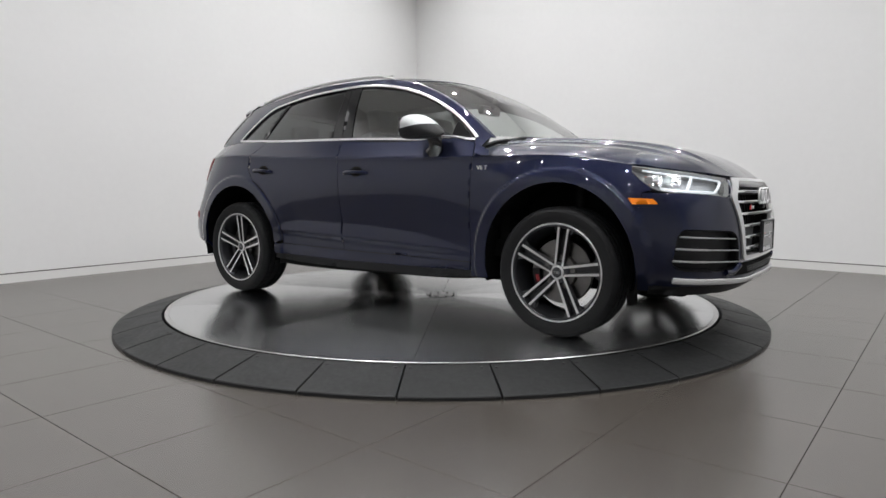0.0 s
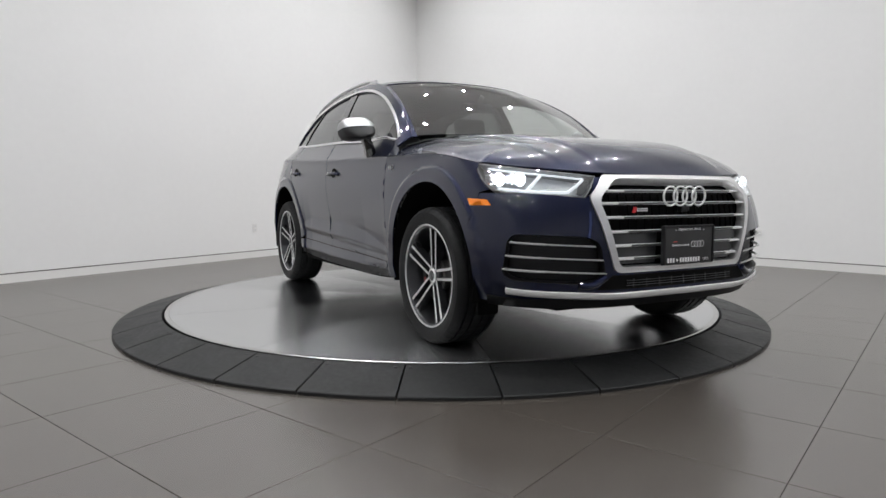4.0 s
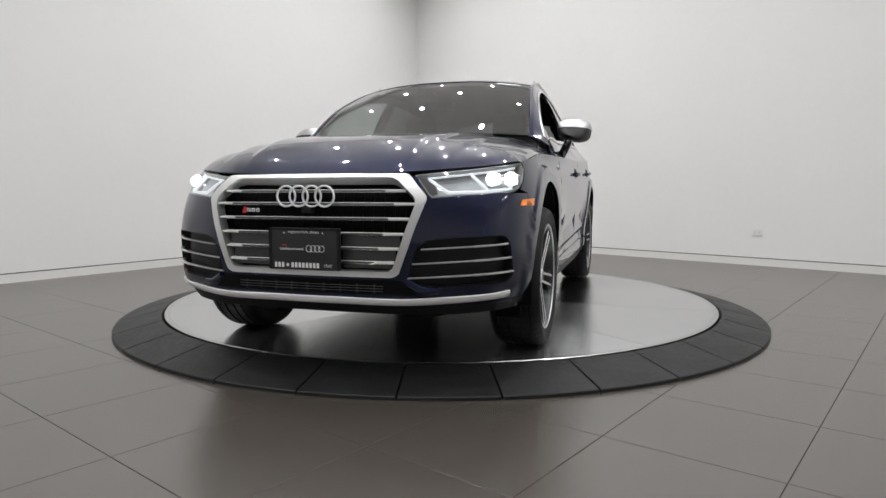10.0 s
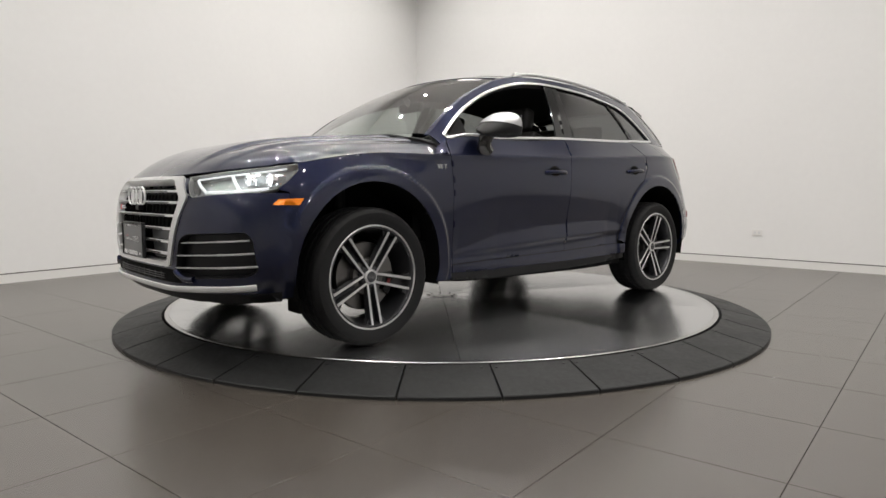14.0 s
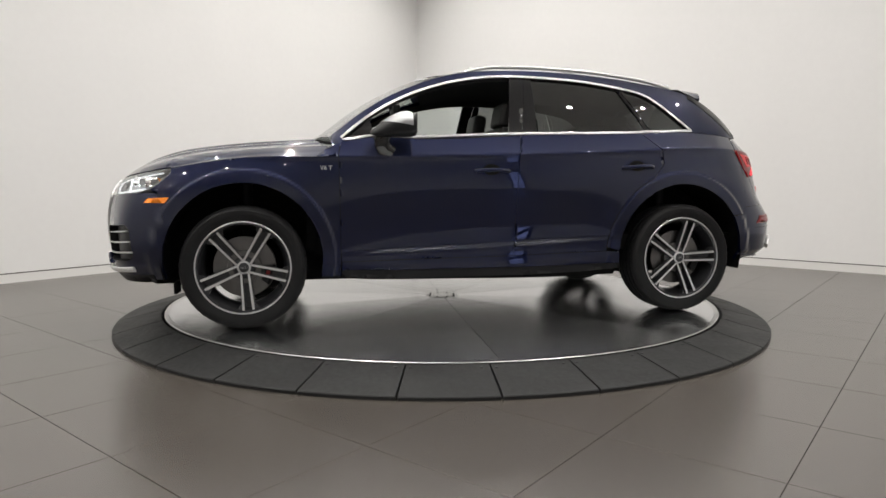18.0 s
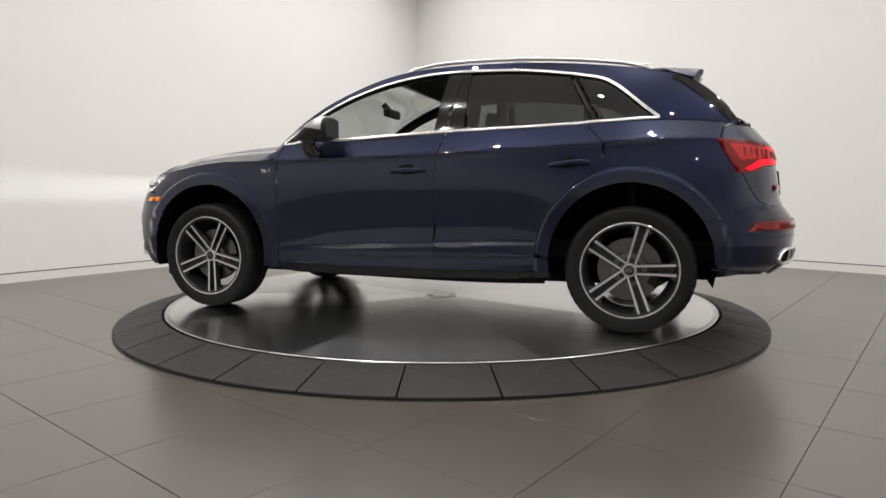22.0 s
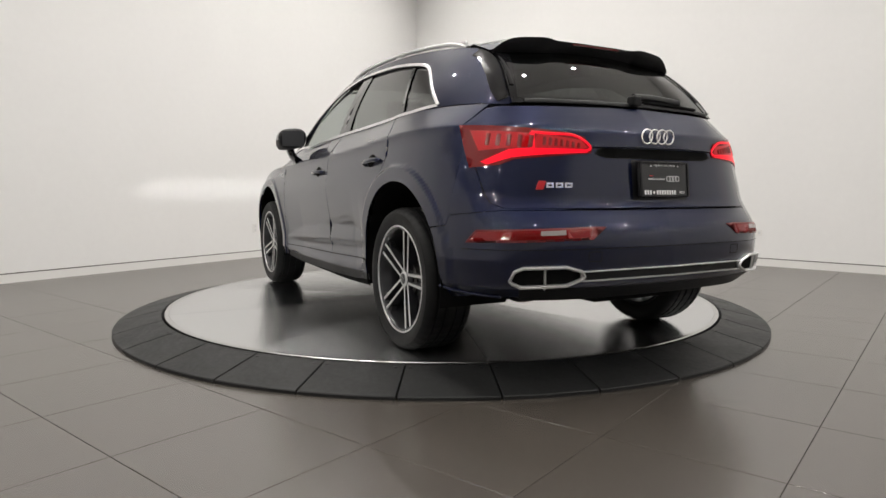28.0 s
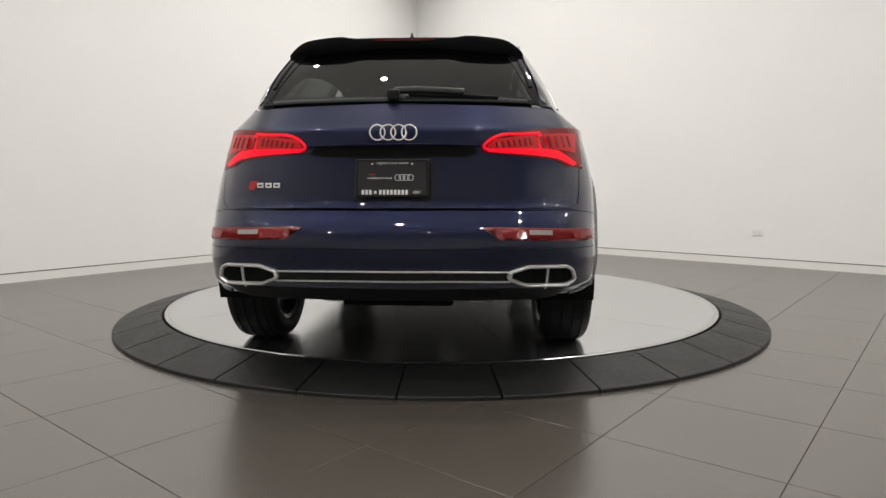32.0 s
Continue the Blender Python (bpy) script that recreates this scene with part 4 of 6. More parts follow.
ME_TYRE, ME_RIM, ME_LIP, ME_SPOKE, ME_FACE, ME_HUB, ME_CAP = tyre_mesh(), rim_mesh(), lip_mesh(), spoke_bodies(), spoke_faces(), hub_mesh(), cap_mesh()
ME_CAPRIM = bm_mesh("cap_rim", lathe_bm([(0.029, 0.084), (0.029, 0.0912), (0.034, 0.0905), (0.040, 0.083)], 32, "y"), M_RIMBRIGHT, True, 40)
ME_NUT = bm_mesh("lug_nut", lathe_bm([(0.0, 0.074), (0.006, 0.074), (0.0075, 0.076), (0.0095, 0.075), (0.0095, 0.055)], 10, "y"), M_BLACK, True)
ME_BRAKE = bm_mesh("brake_disc", lathe_bm([(0.05, 0.060), (0.095, 0.058), (0.100, 0.030), (0.178, 0.030), (0.180, 0.026), (0.180, 0.002), (0.178, 0.0), (0.09, 0.0)], 64, "y"), M_DISCB, True, 30)


def caliper_bm(r0, r1, span):
    bm = bmesh.new()
    prof = [(r0, 0.058), (r1, 0.058), (r1 + 0.014, 0.045), (r1 + 0.014, -0.03), (r0, -0.03)]
    rows = []
    for k in range(9):
        a = radians(-span / 2 + span * k / 8)
        rows.append([bm.verts.new((r * math.cos(a), y, r * math.sin(a))) for r, y in prof])
    for p, q in zip(rows, rows[1:]):
        for i in range(5):
            bm.faces.new((p[i], p[(i + 1) % 5], q[(i + 1) % 5], q[i]))
    bm.faces.new(rows[0][::-1])
    bm.faces.new(rows[-1])
    return bm


def wheel(x, y, flip, phase, front):
    m = pose(x, y, WR, 0, 0, 180 if flip else 0)
    w = put("wheel", ME_RIM, car, "twin five spoke alloy wheel with machined faces", m)
    put("tyre", ME_TYRE, w, "black road tyre")
    put("rim_lip", ME_LIP, w)
    for k in range(5):
        t = pose(0, 0, 0, 0, phase + 72 * k, 0)
        sp = put("spoke", ME_SPOKE, w, m=t)
        put("machined_face", ME_FACE, w, "bright machined spoke face", t)
        put("lug_nut", ME_NUT, w, m=t @ pose(0.052 * math.cos(radians(36)), 0, 0.052 * math.sin(radians(36))))
    put("hub", ME_HUB, w)
    put("centre_cap", ME_CAP, w, "dark round centre cap")
    put("cap_rim", ME_CAPRIM, w)
    for k in range(4):
        v, f = sweep(ring_line(0.0062, (k - 1.5) * 0.0085, 0, 0.0918, 12), 0.0013, 0.0013, Vector((0, 1, 0)), 4, True)
        put("cap_ring", mesh_of("cap_ring", v, f, M_CHROME), w)
    put("brake_disc", ME_BRAKE, car, "steel brake disc", m)
    side = 180 if not flip else 0
    cal = caliper_bm(0.120, 0.162, 42 if front else 36)
    bmesh.ops.rotate(cal, matrix=Matrix.Rotation(radians(side + (-18 if not flip else 18)), 3, "Y"), verts=cal.verts)
    c = part("brake_caliper", cal, M_BLACK, car, "black brake caliper")
    c.matrix_basis = m
    if front:
        red = caliper_bm(0.128, 0.146, 16)
        bmesh.ops.translate(red, vec=(0, 0.0035, 0), verts=red.verts)
        bmesh.ops.rotate(red, matrix=Matrix.Rotation(radians(side + (-18 if not flip else 18)), 3, "Y"), verts=red.verts)
        part("caliper_plate", red, M_REDCAL, c, "red plate on the caliper")
    # liner over the wheel
    cx = AF if front else AR
    sg = -1 if flip else 1
    bm = bmesh.new()
    rows = []
    for k in range(25):
        a = radians(-16 + 212 * k / 24)
        r = ARCH_R + 0.012
        rows.append([bm.verts.new((cx + r * math.cos(a), sg * yy, ARCH_Z + r * math.sin(a))) for yy in (0.915, 0.56)])
    for p, q in zip(rows, rows[1:]):
        bm.faces.new((p[0], p[1], q[1], q[0]))
    bm.faces.new([r[1] for r in rows])
    part("arch_liner", bm, M_DARK, car, smooth=True)
    # spring strut and link seen over the tyre
    bm = lathe_bm([(0.0, 0.30), (0.035, 0.30), (0.035, 0.05), (0.055, 0.04), (0.055, -0.1), (0.0, -0.1)], 16, "z")
    st = part("spring_strut", bm, M_TYRE, car, smooth=True)
    st.location = (x, sg * 0.60, 0.55)


wheel(AX, 0.812, False, 23, True)
wheel(-AX, 0.806, False, -34, False)
wheel(AX, -0.812, True, -28, True)
wheel(-AX, -0.806, True, -20, False)

# ---- underside ----
bm = join([box_bm((3.55, 1.08, 0.09), (0.22, 0, 0.275), 0.02), box_bm((1.82, 1.66, 0.06), (0, 0, 0.315), 0.02), box_bm((0.62, 0.5, 0.06), (-1.8, 0, 0.32), 0.02)])
part("underbody", bm, M_DARK, car)
for y in (0.35, -0.35):
    bar("exhaust_pipe", catmull([(-1.0, y * 0.4, 0.235), (-1.45, y * 0.8, 0.25), (-1.75, y * 1.1, 0.28), (-1.90, y * 1.2, 0.32)], 20), 0.06, 0.06, M_DISCB, car, n=12)
for x in (AX, -AX):
    bar("axle_arm", [(x, -0.66, 0.30), (x - 0.05, -0.3, 0.25), (x - 0.05, 0.3, 0.25), (x, 0.66, 0.30)], 0.08, 0.05, M_BLACK, car, n=8)
# ---- front details ----
M_DRL = mat("daylight strip", (0.95, 0.97, 1.0), 0.3, emit=0.65, emit_color=(0.95, 0.98, 1.0))
M_BEAM = mat("headlight beam source", (1, 1, 1), 0.3, emit=45000.0, emit_color=(0.97, 1.0, 1.0))
M_PROJ = mat("projector lens", (0.9, 0.95, 1.0), 0.05, emit=8.0, emit_color=(0.95, 0.98, 1.0), coat=0.5)
M_REFLECT = mat("lamp reflector", (0.60, 0.61, 0.63), 0.35, 0.4, var=0.05, scale=20)
M_LAMPGREY = mat("silver grey lamp plastic", (0.30, 0.305, 0.31), 0.35, 0.4, coat=0.3)
M_LAMPGLASS = glass("lamp cover", (0.93, 0.95, 0.95), gloss=0.22)
M_GREYPANEL = mat("dark grey panel", (0.045, 0.047, 0.05), 0.35, coat=0.3)
# paler copy of the satin aluminium, the light on it put into the colour
M_LIP = mat("satin trim painted lit", (0.84, 0.84, 0.84), 0.34, 0.3, var=0.03, scale=30)
M_SLAT = mat("dark chrome slat", (0.20, 0.20, 0.21), 0.22, 1.0)
M_MATTE = mat("matt black", (0.004, 0.004, 0.004), 0.9, spec=0.1)
M_WHITE = mat("white print", (0.75, 0.75, 0.75), 0.5)
M_REDPRINT = mat("red badge", (0.55, 0.01, 0.015), 0.3, coat=0.4)
M_PLATE = mat("black plate", (0.008, 0.008, 0.009), 0.3, coat=0.4)
M_CAP = mat("silver mirror cap", (0.42, 0.43, 0.44), 0.30, 1.0)


def on_nose(p, off=0.0):
    a, z = na(*p)
    q, n = T_LOW.at(*NOSE(a, z))
    return q + n * off, n


def on_tail(p, off=0.0):
    a, z = ta(*p)
    q, n = T_LOW.at(*TAIL(a, z))
    return q + n * off, n


def follow(pts, hit, n, off=0.0, smooth=True, closed=False):
    """A line on the body through places near it, with the normals."""
    pts = list(pts) + ([pts[0]] if closed else [])
    if smooth:
        q = catmull(pts, n)
    else:
        d = np.r_[0, np.cumsum(np.linalg.norm(np.diff(np.array(pts), axis=0), axis=1))]
        q = np.array([[np.interp(t, d, np.array(pts)[:, k]) for k in range(3)] for t in np.linspace(0, d[-1], n)])
    if closed:
        q = q[:-1]
    r = [hit(p, off) for p in q]
    return [p for p, _ in r], [m for _, m in r]


def body_bar(name, pts, hit, w, h, material, parent, n=30, off=0.0, smooth=True, closed=False, mirror=False, label="", square=3.0):
    path, ups = follow(pts, hit, n, off, smooth, closed)
    return bar(name, path, w, h, material, parent, ups, 8, closed, square, label, mirror)


mir_y = lambda pts: [(x, -y, z) for x, y, z in pts]

# grille
GRILLE_OUT = [(-0.440, 0.872), (0.440, 0.872), (0.532, 0.776), (0.458, 0.560), (0.418, 0.452), (0.392, 0.438), (-0.392, 0.438), (-0.418, 0.452), (-0.458, 0.560), (-0.532, 0.776)]
gin = rounded(GRILLE_IN, 0.035)
grille = lay("grille", patch([(y * 1.02, 0.655 + (z - 0.655) * 1.03) for y, z in gin], FRONT, T_LOW, h=0.05, off=-0.05, rim=0), M_MATTE, car, "black radiator grille with bright slats in an aluminium frame")
lay("grille_frame", patch(rounded(GRILLE_OUT, 0.018), FRONT, T_LOW, h=0.03, off=0.010, rim=0.045, holes=(gin,)), M_SATIN, grille, "satin aluminium grille surround")


def grille_half(z):
    """Half width of the grille opening at a height."""
    if z > 0.766:
        return 0.491 - (z - 0.766) / (0.856 - 0.766) * (0.491 - 0.390)
    return 0.391 + (z - 0.463) / (0.766 - 0.463) * (0.491 - 0.391)


for z in (0.808, 0.751, 0.687, 0.622, 0.559, 0.499):
    w = grille_half(z) - 0.004
    path, ups = line_on([(-w, z), (0, z), (w, z)], FRONT, T_LOW, 40, -0.012)
    # pale top line over a dark bar paints the slat's lit edge
    bar("slat", [p + Vector((0, 0, 0.0055)) for p in path], 0.0045, 0.022, M_LIP, grille, Vector((1, 0, 0)), 6)
    bar("slat", [p - Vector((0, 0, 0.0015)) for p in path], 0.0100, 0.018, M_SLAT, grille, Vector((1, 0, 0)), 6, square=4.0)
    for s in (1, -1):
        path, ups = line_on([(s * (w - 0.085), z), (s * w, z)], FRONT, T_LOW, 8, -0.008, False)
        bar("slat_end", path, 0.0115, 0.022, M_LIP, grille, Vector((1, 0, 0)), 8, square=4.0)
for z0, z1 in ((0.632, 0.678), (0.698, 0.742), (0.762, 0.798)):
    for k in range(-9, 10):
        y = k * 0.048 + 0.012
        if abs(y) < grille_half((z0 + z1) / 2) - 0.02:
            path, _ = line_on([(y, z0), (y, z1)], FRONT, T_LOW, 3, -0.034, False)
            bar("grille_fin", path, 0.004, 0.012, M_MATTE, grille, Vector((1, 0, 0)), 4)
for z0, z1 in ((0.567, 0.612), (0.507, 0.550), (0.472, 0.490)):
    for s in (1, -1):
        w = grille_half((z0 + z1) / 2) - 0.012
        q = [(s * 0.16, z0), (s * w, z0), (s * w, z1), (s * 0.16, z1)]
        lay("grille_panel", patch(q, FRONT, T_LOW, h=0.05, off=-0.026, rim=0.004), M_GREYPANEL, grille, "dark grey sensor panel")
rings_f = []
for k in range(4):
    cy = -0.005 + (k - 1.5) * -0.0625
    p, n = T_LOW.at(*FRONT(cy, 0.782))
    v, f = sweep([(0, 0.0445 * math.cos(2 * math.pi * i / 40), 0.0445 * math.sin(2 * math.pi * i / 40)) for i in range(40)], 0.0088, 0.0110, Vector((1, 0, 0)), 8, True)
    put("badge_ring", mesh_of("badge_ring", v, f, M_LIP), grille, "chrome ring of the badge", pose(p.x + 0.014 - 0.002 * (k % 2), cy, 0.782))
part("front_camera", box_bm((0.03, 0.052, 0.026), (2.262, 0.0, 0.722), 0.006), M_BLACK, grille)


def badge(parent, place, facing, w, h):
    """A red slanted field and three bright bars in place of the model lettering."""
    m = Matrix.Translation(place) @ facing
    bm = box_bm((w * 0.20, h, 0.005), (-w * 0.40, 0, 0.0025), 0.001)
    for v in bm.verts:
        v.co.x += v.co.y * 0.35
    b = part("badge_red", bm, M_REDPRINT, parent, "red slanted badge field")
    b.matrix_basis = m
    for k in range(3):
        bm = box_bm((w * 0.20, h * 0.62, 0.006), (-w * 0.16 + k * w * 0.25, 0, 0.003), 0.0015)
        bm2 = box_bm((w * 0.11, h * 0.20, 0.0075), (-w * 0.16 + k * w * 0.25, 0, 0.003), 0.0008)
        b = part("badge_bar", bm, M_CHROME, parent)
        b.matrix_basis = m
        b = part("badge_slot", bm2, M_BLACK, parent)
        b.matrix_basis = m


FACE_F = pose(0, 0, 0, 90, 0, 90)
FACE_R = pose(0, 0, 0, 90, 0, -90)
badge(grille, (2.262, -0.279, 0.720), FACE_F, 0.092, 0.026)


def plate(name, x, zc, w, h, facing, sgn, parent):
    base = Matrix.Translation((x, 0, zc)) @ facing
    bm = box_bm((w, h, 0.016), (0, 0, -0.004), 0.006)
    pl = part(name, bm, M_PLATE, parent, "black dealer plate in a dark frame")
    pl.matrix_basis = base
    bm = join([box_bm((w * 0.97, 0.010, 0.004), (0, h / 2 - 0.008, 0.006)), box_bm((0.010, h * 0.95, 0.004), (w / 2 - 0.008, 0, 0.006)), box_bm((0.010, h * 0.95, 0.004), (-w / 2 + 0.008, 0, 0.006))])
    part("plate_frame", bm, M_BLACK, pl)
    k = w / 0.34
    text_mesh("plate_words", "Highland Park, Illinois", 0.017 * k, 0.0006, M_WHITE, pose(0, h * 0.40, 0.0050), pl)
    text_mesh("plate_words", "Certified pre-owned", 0.0135 * k, 0.0006, M_WHITE, pose(-w * 0.17, 0.0, 0.0050), pl)
    part("plate_mark", box_bm((0.024 * k, 0.0035, 0.001), (-w * 0.27, 0.016 * k, 0.0048)), M_REDPRINT, pl)
    x0 = -w * 0.42
    for wd in (0.055, 0.012, 0.125):
        n = max(1, round(wd / 0.016))
        for i in range(n):
            part("plate_bar", box_bm((0.0112 * k, (0.021 if wd != 0.012 else 0.012) * k, 0.0012), (x0 + 0.008 * k, -h * 0.38, 0.0048)), M_WHITE, pl)
            x0 += 0.0172 * k
        x0 += 0.006 * k
    for i in range(4):
        for r, cx, cy, tb in ((0.0135, 0.055, 0.002, 0.0032), (0.0055, 0.115, -h * 0.38 / k, 0.0014)):
            v, f = sweep([((cx + (i - 1.5) * r * 1.45) * k + r * k * math.cos(2 * math.pi * t / 20), cy * k + r * k * math.sin(2 * math.pi * t / 20), 0.0052) for t in range(20)], tb, 0.001, Vector((0, 0, 1)), 4, True)
            put("plate_ring", mesh_of("plate_ring", v, f, M_WHITE), pl)
    for s in (1, -1):
        b = part("plate_screw", lathe_bm([(0, 0.003), (0.004, 0.002), (0.0045, 0.0)], 10, "z"), M_CHROME, pl)
        b.location = (s * w * 0.27, h * 0.37, 0.005)
    return pl


plate("front_plate", 2.300, 0.5545, 0.345, 0.184, FACE_F, 1, car)

# headlights
HL = [(2.168, .468, .8725), (2.035, .694, .900), (1.894, .801, .921), (1.790, .855, .935), (1.80, .865, .915), (1.862, .873, .858), (1.925, .866, .816), (1.997, .832, .799), (2.126, .685, .790), (2.199, .546, .7785), (2.19, .525, .80)]
LAMPS = []
for mir in (False, True):
    hs_ = patch([na(*p) for p in HL], NOSE, T_LOW, h=0.03, off=-0.052, rim=0)
    lamp = lay("headlight", hs_, M_REFLECT, car, "lit headlight with bright daylight strip behind a clear cover", mir)
    LAMPS.append(lamp)
    lay("lamp_cover", patch([na(*p) for p in HL], NOSE, T_LOW, h=0.03, off=-0.001, rim=0.0), M_LAMPGLASS, lamp, "clear lamp cover", mir)
    path, ups = follow(HL, on_nose, 70, -0.030, False, True)
    bar("lamp_housing", path, 0.012, 0.056, M_LAMPGREY, lamp, ups, 8, True, 4.0, "", mir)
    # inner dark bezel beside the grille
    bz = [(2.168, .485, .866), (2.150, .535, .866), (2.168, .565, .800), (2.188, .555, .790), (2.188, .535, .80)]
    lay("bezel", patch([na(*p) for p in bz], NOSE, T_LOW, h=0.03, off=-0.02, rim=0.01), M_GREYPANEL, lamp, "", mir)
    body_bar("daylight_strip", [(2.150, .515, .868), (1.949, .785, .905), (1.850, .840, .918)], on_nose, 0.009, 0.008, M_DRL, lamp, 30, -0.018, mirror=mir)
    body_bar("daylight_strip", [(2.156, .525, .862), (2.160, .560, .836), (2.158, .612, .803)], on_nose, 0.013, 0.010, M_DRL, lamp, 14, -0.016, False, mirror=mir)
    body_bar("daylight_strip", [(2.158, .612, .803), (2.09, .715, .806), (1.948, .848, .822)], on_nose, 0.012, 0.010, M_DRL, lamp, 24, -0.016, mirror=mir)
    body_bar("daylight_strip", [(2.060, .690, .884), (2.06, .735, .84), (2.059, .762, .814)], on_nose, 0.015, 0.010, M_DRL, lamp, 12, -0.018, False, mirror=mir)
    body_bar("turn_signal", [(1.885, .868, .885), (1.90, .870, .84)], on_nose, 0.020, 0.012, M_ORANGE, lamp, 6, -0.018, False, mirror=mir)
    # two projector units, each a slit between black shields before a bright source
    sg = -1 if mir else 1
    for y in (0.832, 0.768):
        skin = T_LOW.at(*FRONT(y, 0.857))[0]
        c = Vector((skin.x - 0.038, sg * y, 0.857))
        b = part("projector", lathe_bm([(0.030, -0.034), (0.030, 0.0), (0.034, 0.028), (0.032, 0.029), (0.027, 0.0)], 24, "x"), M_CHROME, lamp, smooth=True)
        b.location = c
        part("beam_shield", join([box_bm((0.042, 0.060, 0.016), c + Vector((-0.021, 0, 0.010))), box_bm((0.042, 0.060, 0.016), c + Vector((-0.021, 0, -0.010))), box_bm((0.042, 0.006, 0.012), c + Vector((-0.021, 0.027, 0))), box_bm((0.042, 0.006, 0.012), c + Vector((-0.021, -0.027, 0))), box_bm((0.004, 0.060, 0.036), c + Vector((-0.040, 0, 0)))]), M_LAMPGREY, lamp)
        part("beam_source", box_bm((0.002, 0.034, 0.0018), c + Vector((-0.036, 0, 0.0))), M_BEAM, lamp)
        bm = join([box_bm((0.003, 0.052, 0.020), c + Vector((0.001, 0, 0.0130)), 0.001), box_bm((0.003, 0.052, 0.020), c + Vector((0.001, 0, -0.0130)), 0.001)])
        part("projector_lens", bm, M_PROJ, lamp, "glowing projector lens")

OR = [(1.948, .878, .740), (1.922, .882, .766), (1.806, .914, .771), (1.829, .915, .739)]
both("side_marker", patch(rounded([na(*p) for p in OR], 0.004, 2), NOSE, T_LOW, h=0.02, off=0.005, rim=0.008), M_ORANGE, LR, "orange side marker lamp")

# side vents with three bright slats
for mir in (False, True):
    vent = lay("side_vent", patch(rounded([(y * 0.995 + 0.004, z) for y, z in VENT], 0.03), FRONT, T_LOW, h=0.04, off=-0.045, rim=0), M_BLACK, car, "black corner vent with three bright slats", mir)
    for a, b in (((2.236, .512, .559), (2.050, .845, .579)), ((2.243, .474, .497), (2.033, .857, .519)), ((2.246, .455, .436), (2.020, .864, .458))):
        mid = tuple((np.array(a) + np.array(b)) / 2)
        body_bar("slat", [a, mid, b], on_nose, 0.0075, 0.016, M_SATIN, vent, 24, -0.006, False, mirror=mir)
        bb = tuple(np.array(a) * 0.42 + np.array(b) * 0.58)
        body_bar("slat_end", [bb, b], on_nose, 0.0105, 0.016, M_SATIN, vent, 12, -0.005, False, mirror=mir)
    hv = dense_poly(rounded(VENT, 0.03), 0.03)
    path = [T_LOW.at(*FRONT(y, z)) for y, z in hv]
    bar("vent_wall", [p - n * 0.022 for p, n in path], 0.006, 0.046, M_BLACK, vent, [n for _, n in path], 6, True, 4.0, "", mir)
    # painted blade under the vent, beside the lower intake
    body_bar("vent_blade", [(2.246, .462, .420), (2.225, .535, .385), (2.205, .580, .388)], on_nose, 0.030, 0.030, M_PAINT, vent, 12, 0.004, mirror=mir)
    # wheel deflector
    part("deflector", box_bm((0.02, 0.12, 0.07), (1.80, (-1 if mir else 1) * 0.80, 0.245), 0.006), M_MATTE, car)

LIP = [(2.275, 0, .338), (2.268, .25, .338), (2.245, .45, .338), (2.215, .545, .342), (2.12, .73, .352), (2.020, .842, .362)]
LIPF = [(x, -y, z) for x, y, z in LIP[::-1][:-1]] + LIP
body_bar("front_lip", LIPF, on_nose, 0.034, 0.016, M_LIP, car, 80, 0.006, label="satin aluminium lower lip", square=5.0)
low = [(ang_front(y, 0.30), 0.322) for y in (0.78, 0.6, 0.45, 0.25, 0.0)]
va = [(ang_nose(1.90, 0.29), 0.285)] + [(ang_nose(1.90, 0.30), 0.330)] + low
vpoly = va + [(-a, z) for a, z in va[::-1][1:]] + [(ang_front(y, 0.285), 0.272) for y in (-0.7, -0.45, 0, 0.45, 0.7)]
lay("front_valance", patch(vpoly, NOSE, T_LOW, h=0.04, off=0.003), M_BLACK, car, "black lower front valance")
im = [(-0.425, 0.428), (0.425, 0.428), (0.50, 0.364), (-0.50, 0.364)]
intake = lay("lower_intake", patch(im, FRONT, T_LOW, h=0.04, off=0.002, rim=0.004), M_MATTE, car, "narrow black lower intake with ribs")
for z in (0.379, 0.390, 0.401):
    path, _ = line_on([(-0.35, z), (0, z), (0.35, z)], FRONT, T_LOW, 24, 0.004)
    bar("rib", path, 0.0035, 0.006, M_GREYPANEL, intake, Vector((1, 0, 0)), 4)
for k in range(-4, 5):
    path, _ = line_on([(k * 0.078, 0.37), (k * 0.078, 0.41)], FRONT, T_LOW, 3, 0.003, False)
    bar("rib", path, 0.005, 0.005, M_GREYPANEL, intake, Vector((1, 0, 0)), 4)

# ---- doors: handles, mirrors, lettering ----
MIRROR_LINE = ((-0.100, 0.090, 0.062, -0.058), (-0.090, 0.101, 0.074, -0.064), (-0.05, 0.106, 0.082, -0.068), (0.0, 0.104, 0.070, -0.069), (0.05, 0.098, 0.045, -0.069),
               (0.095, 0.084, 0.016, -0.067), (0.130, 0.066, -0.012, -0.063), (0.152, 0.044, -0.032, -0.058), (0.163, 0.018, -0.043, -0.052))


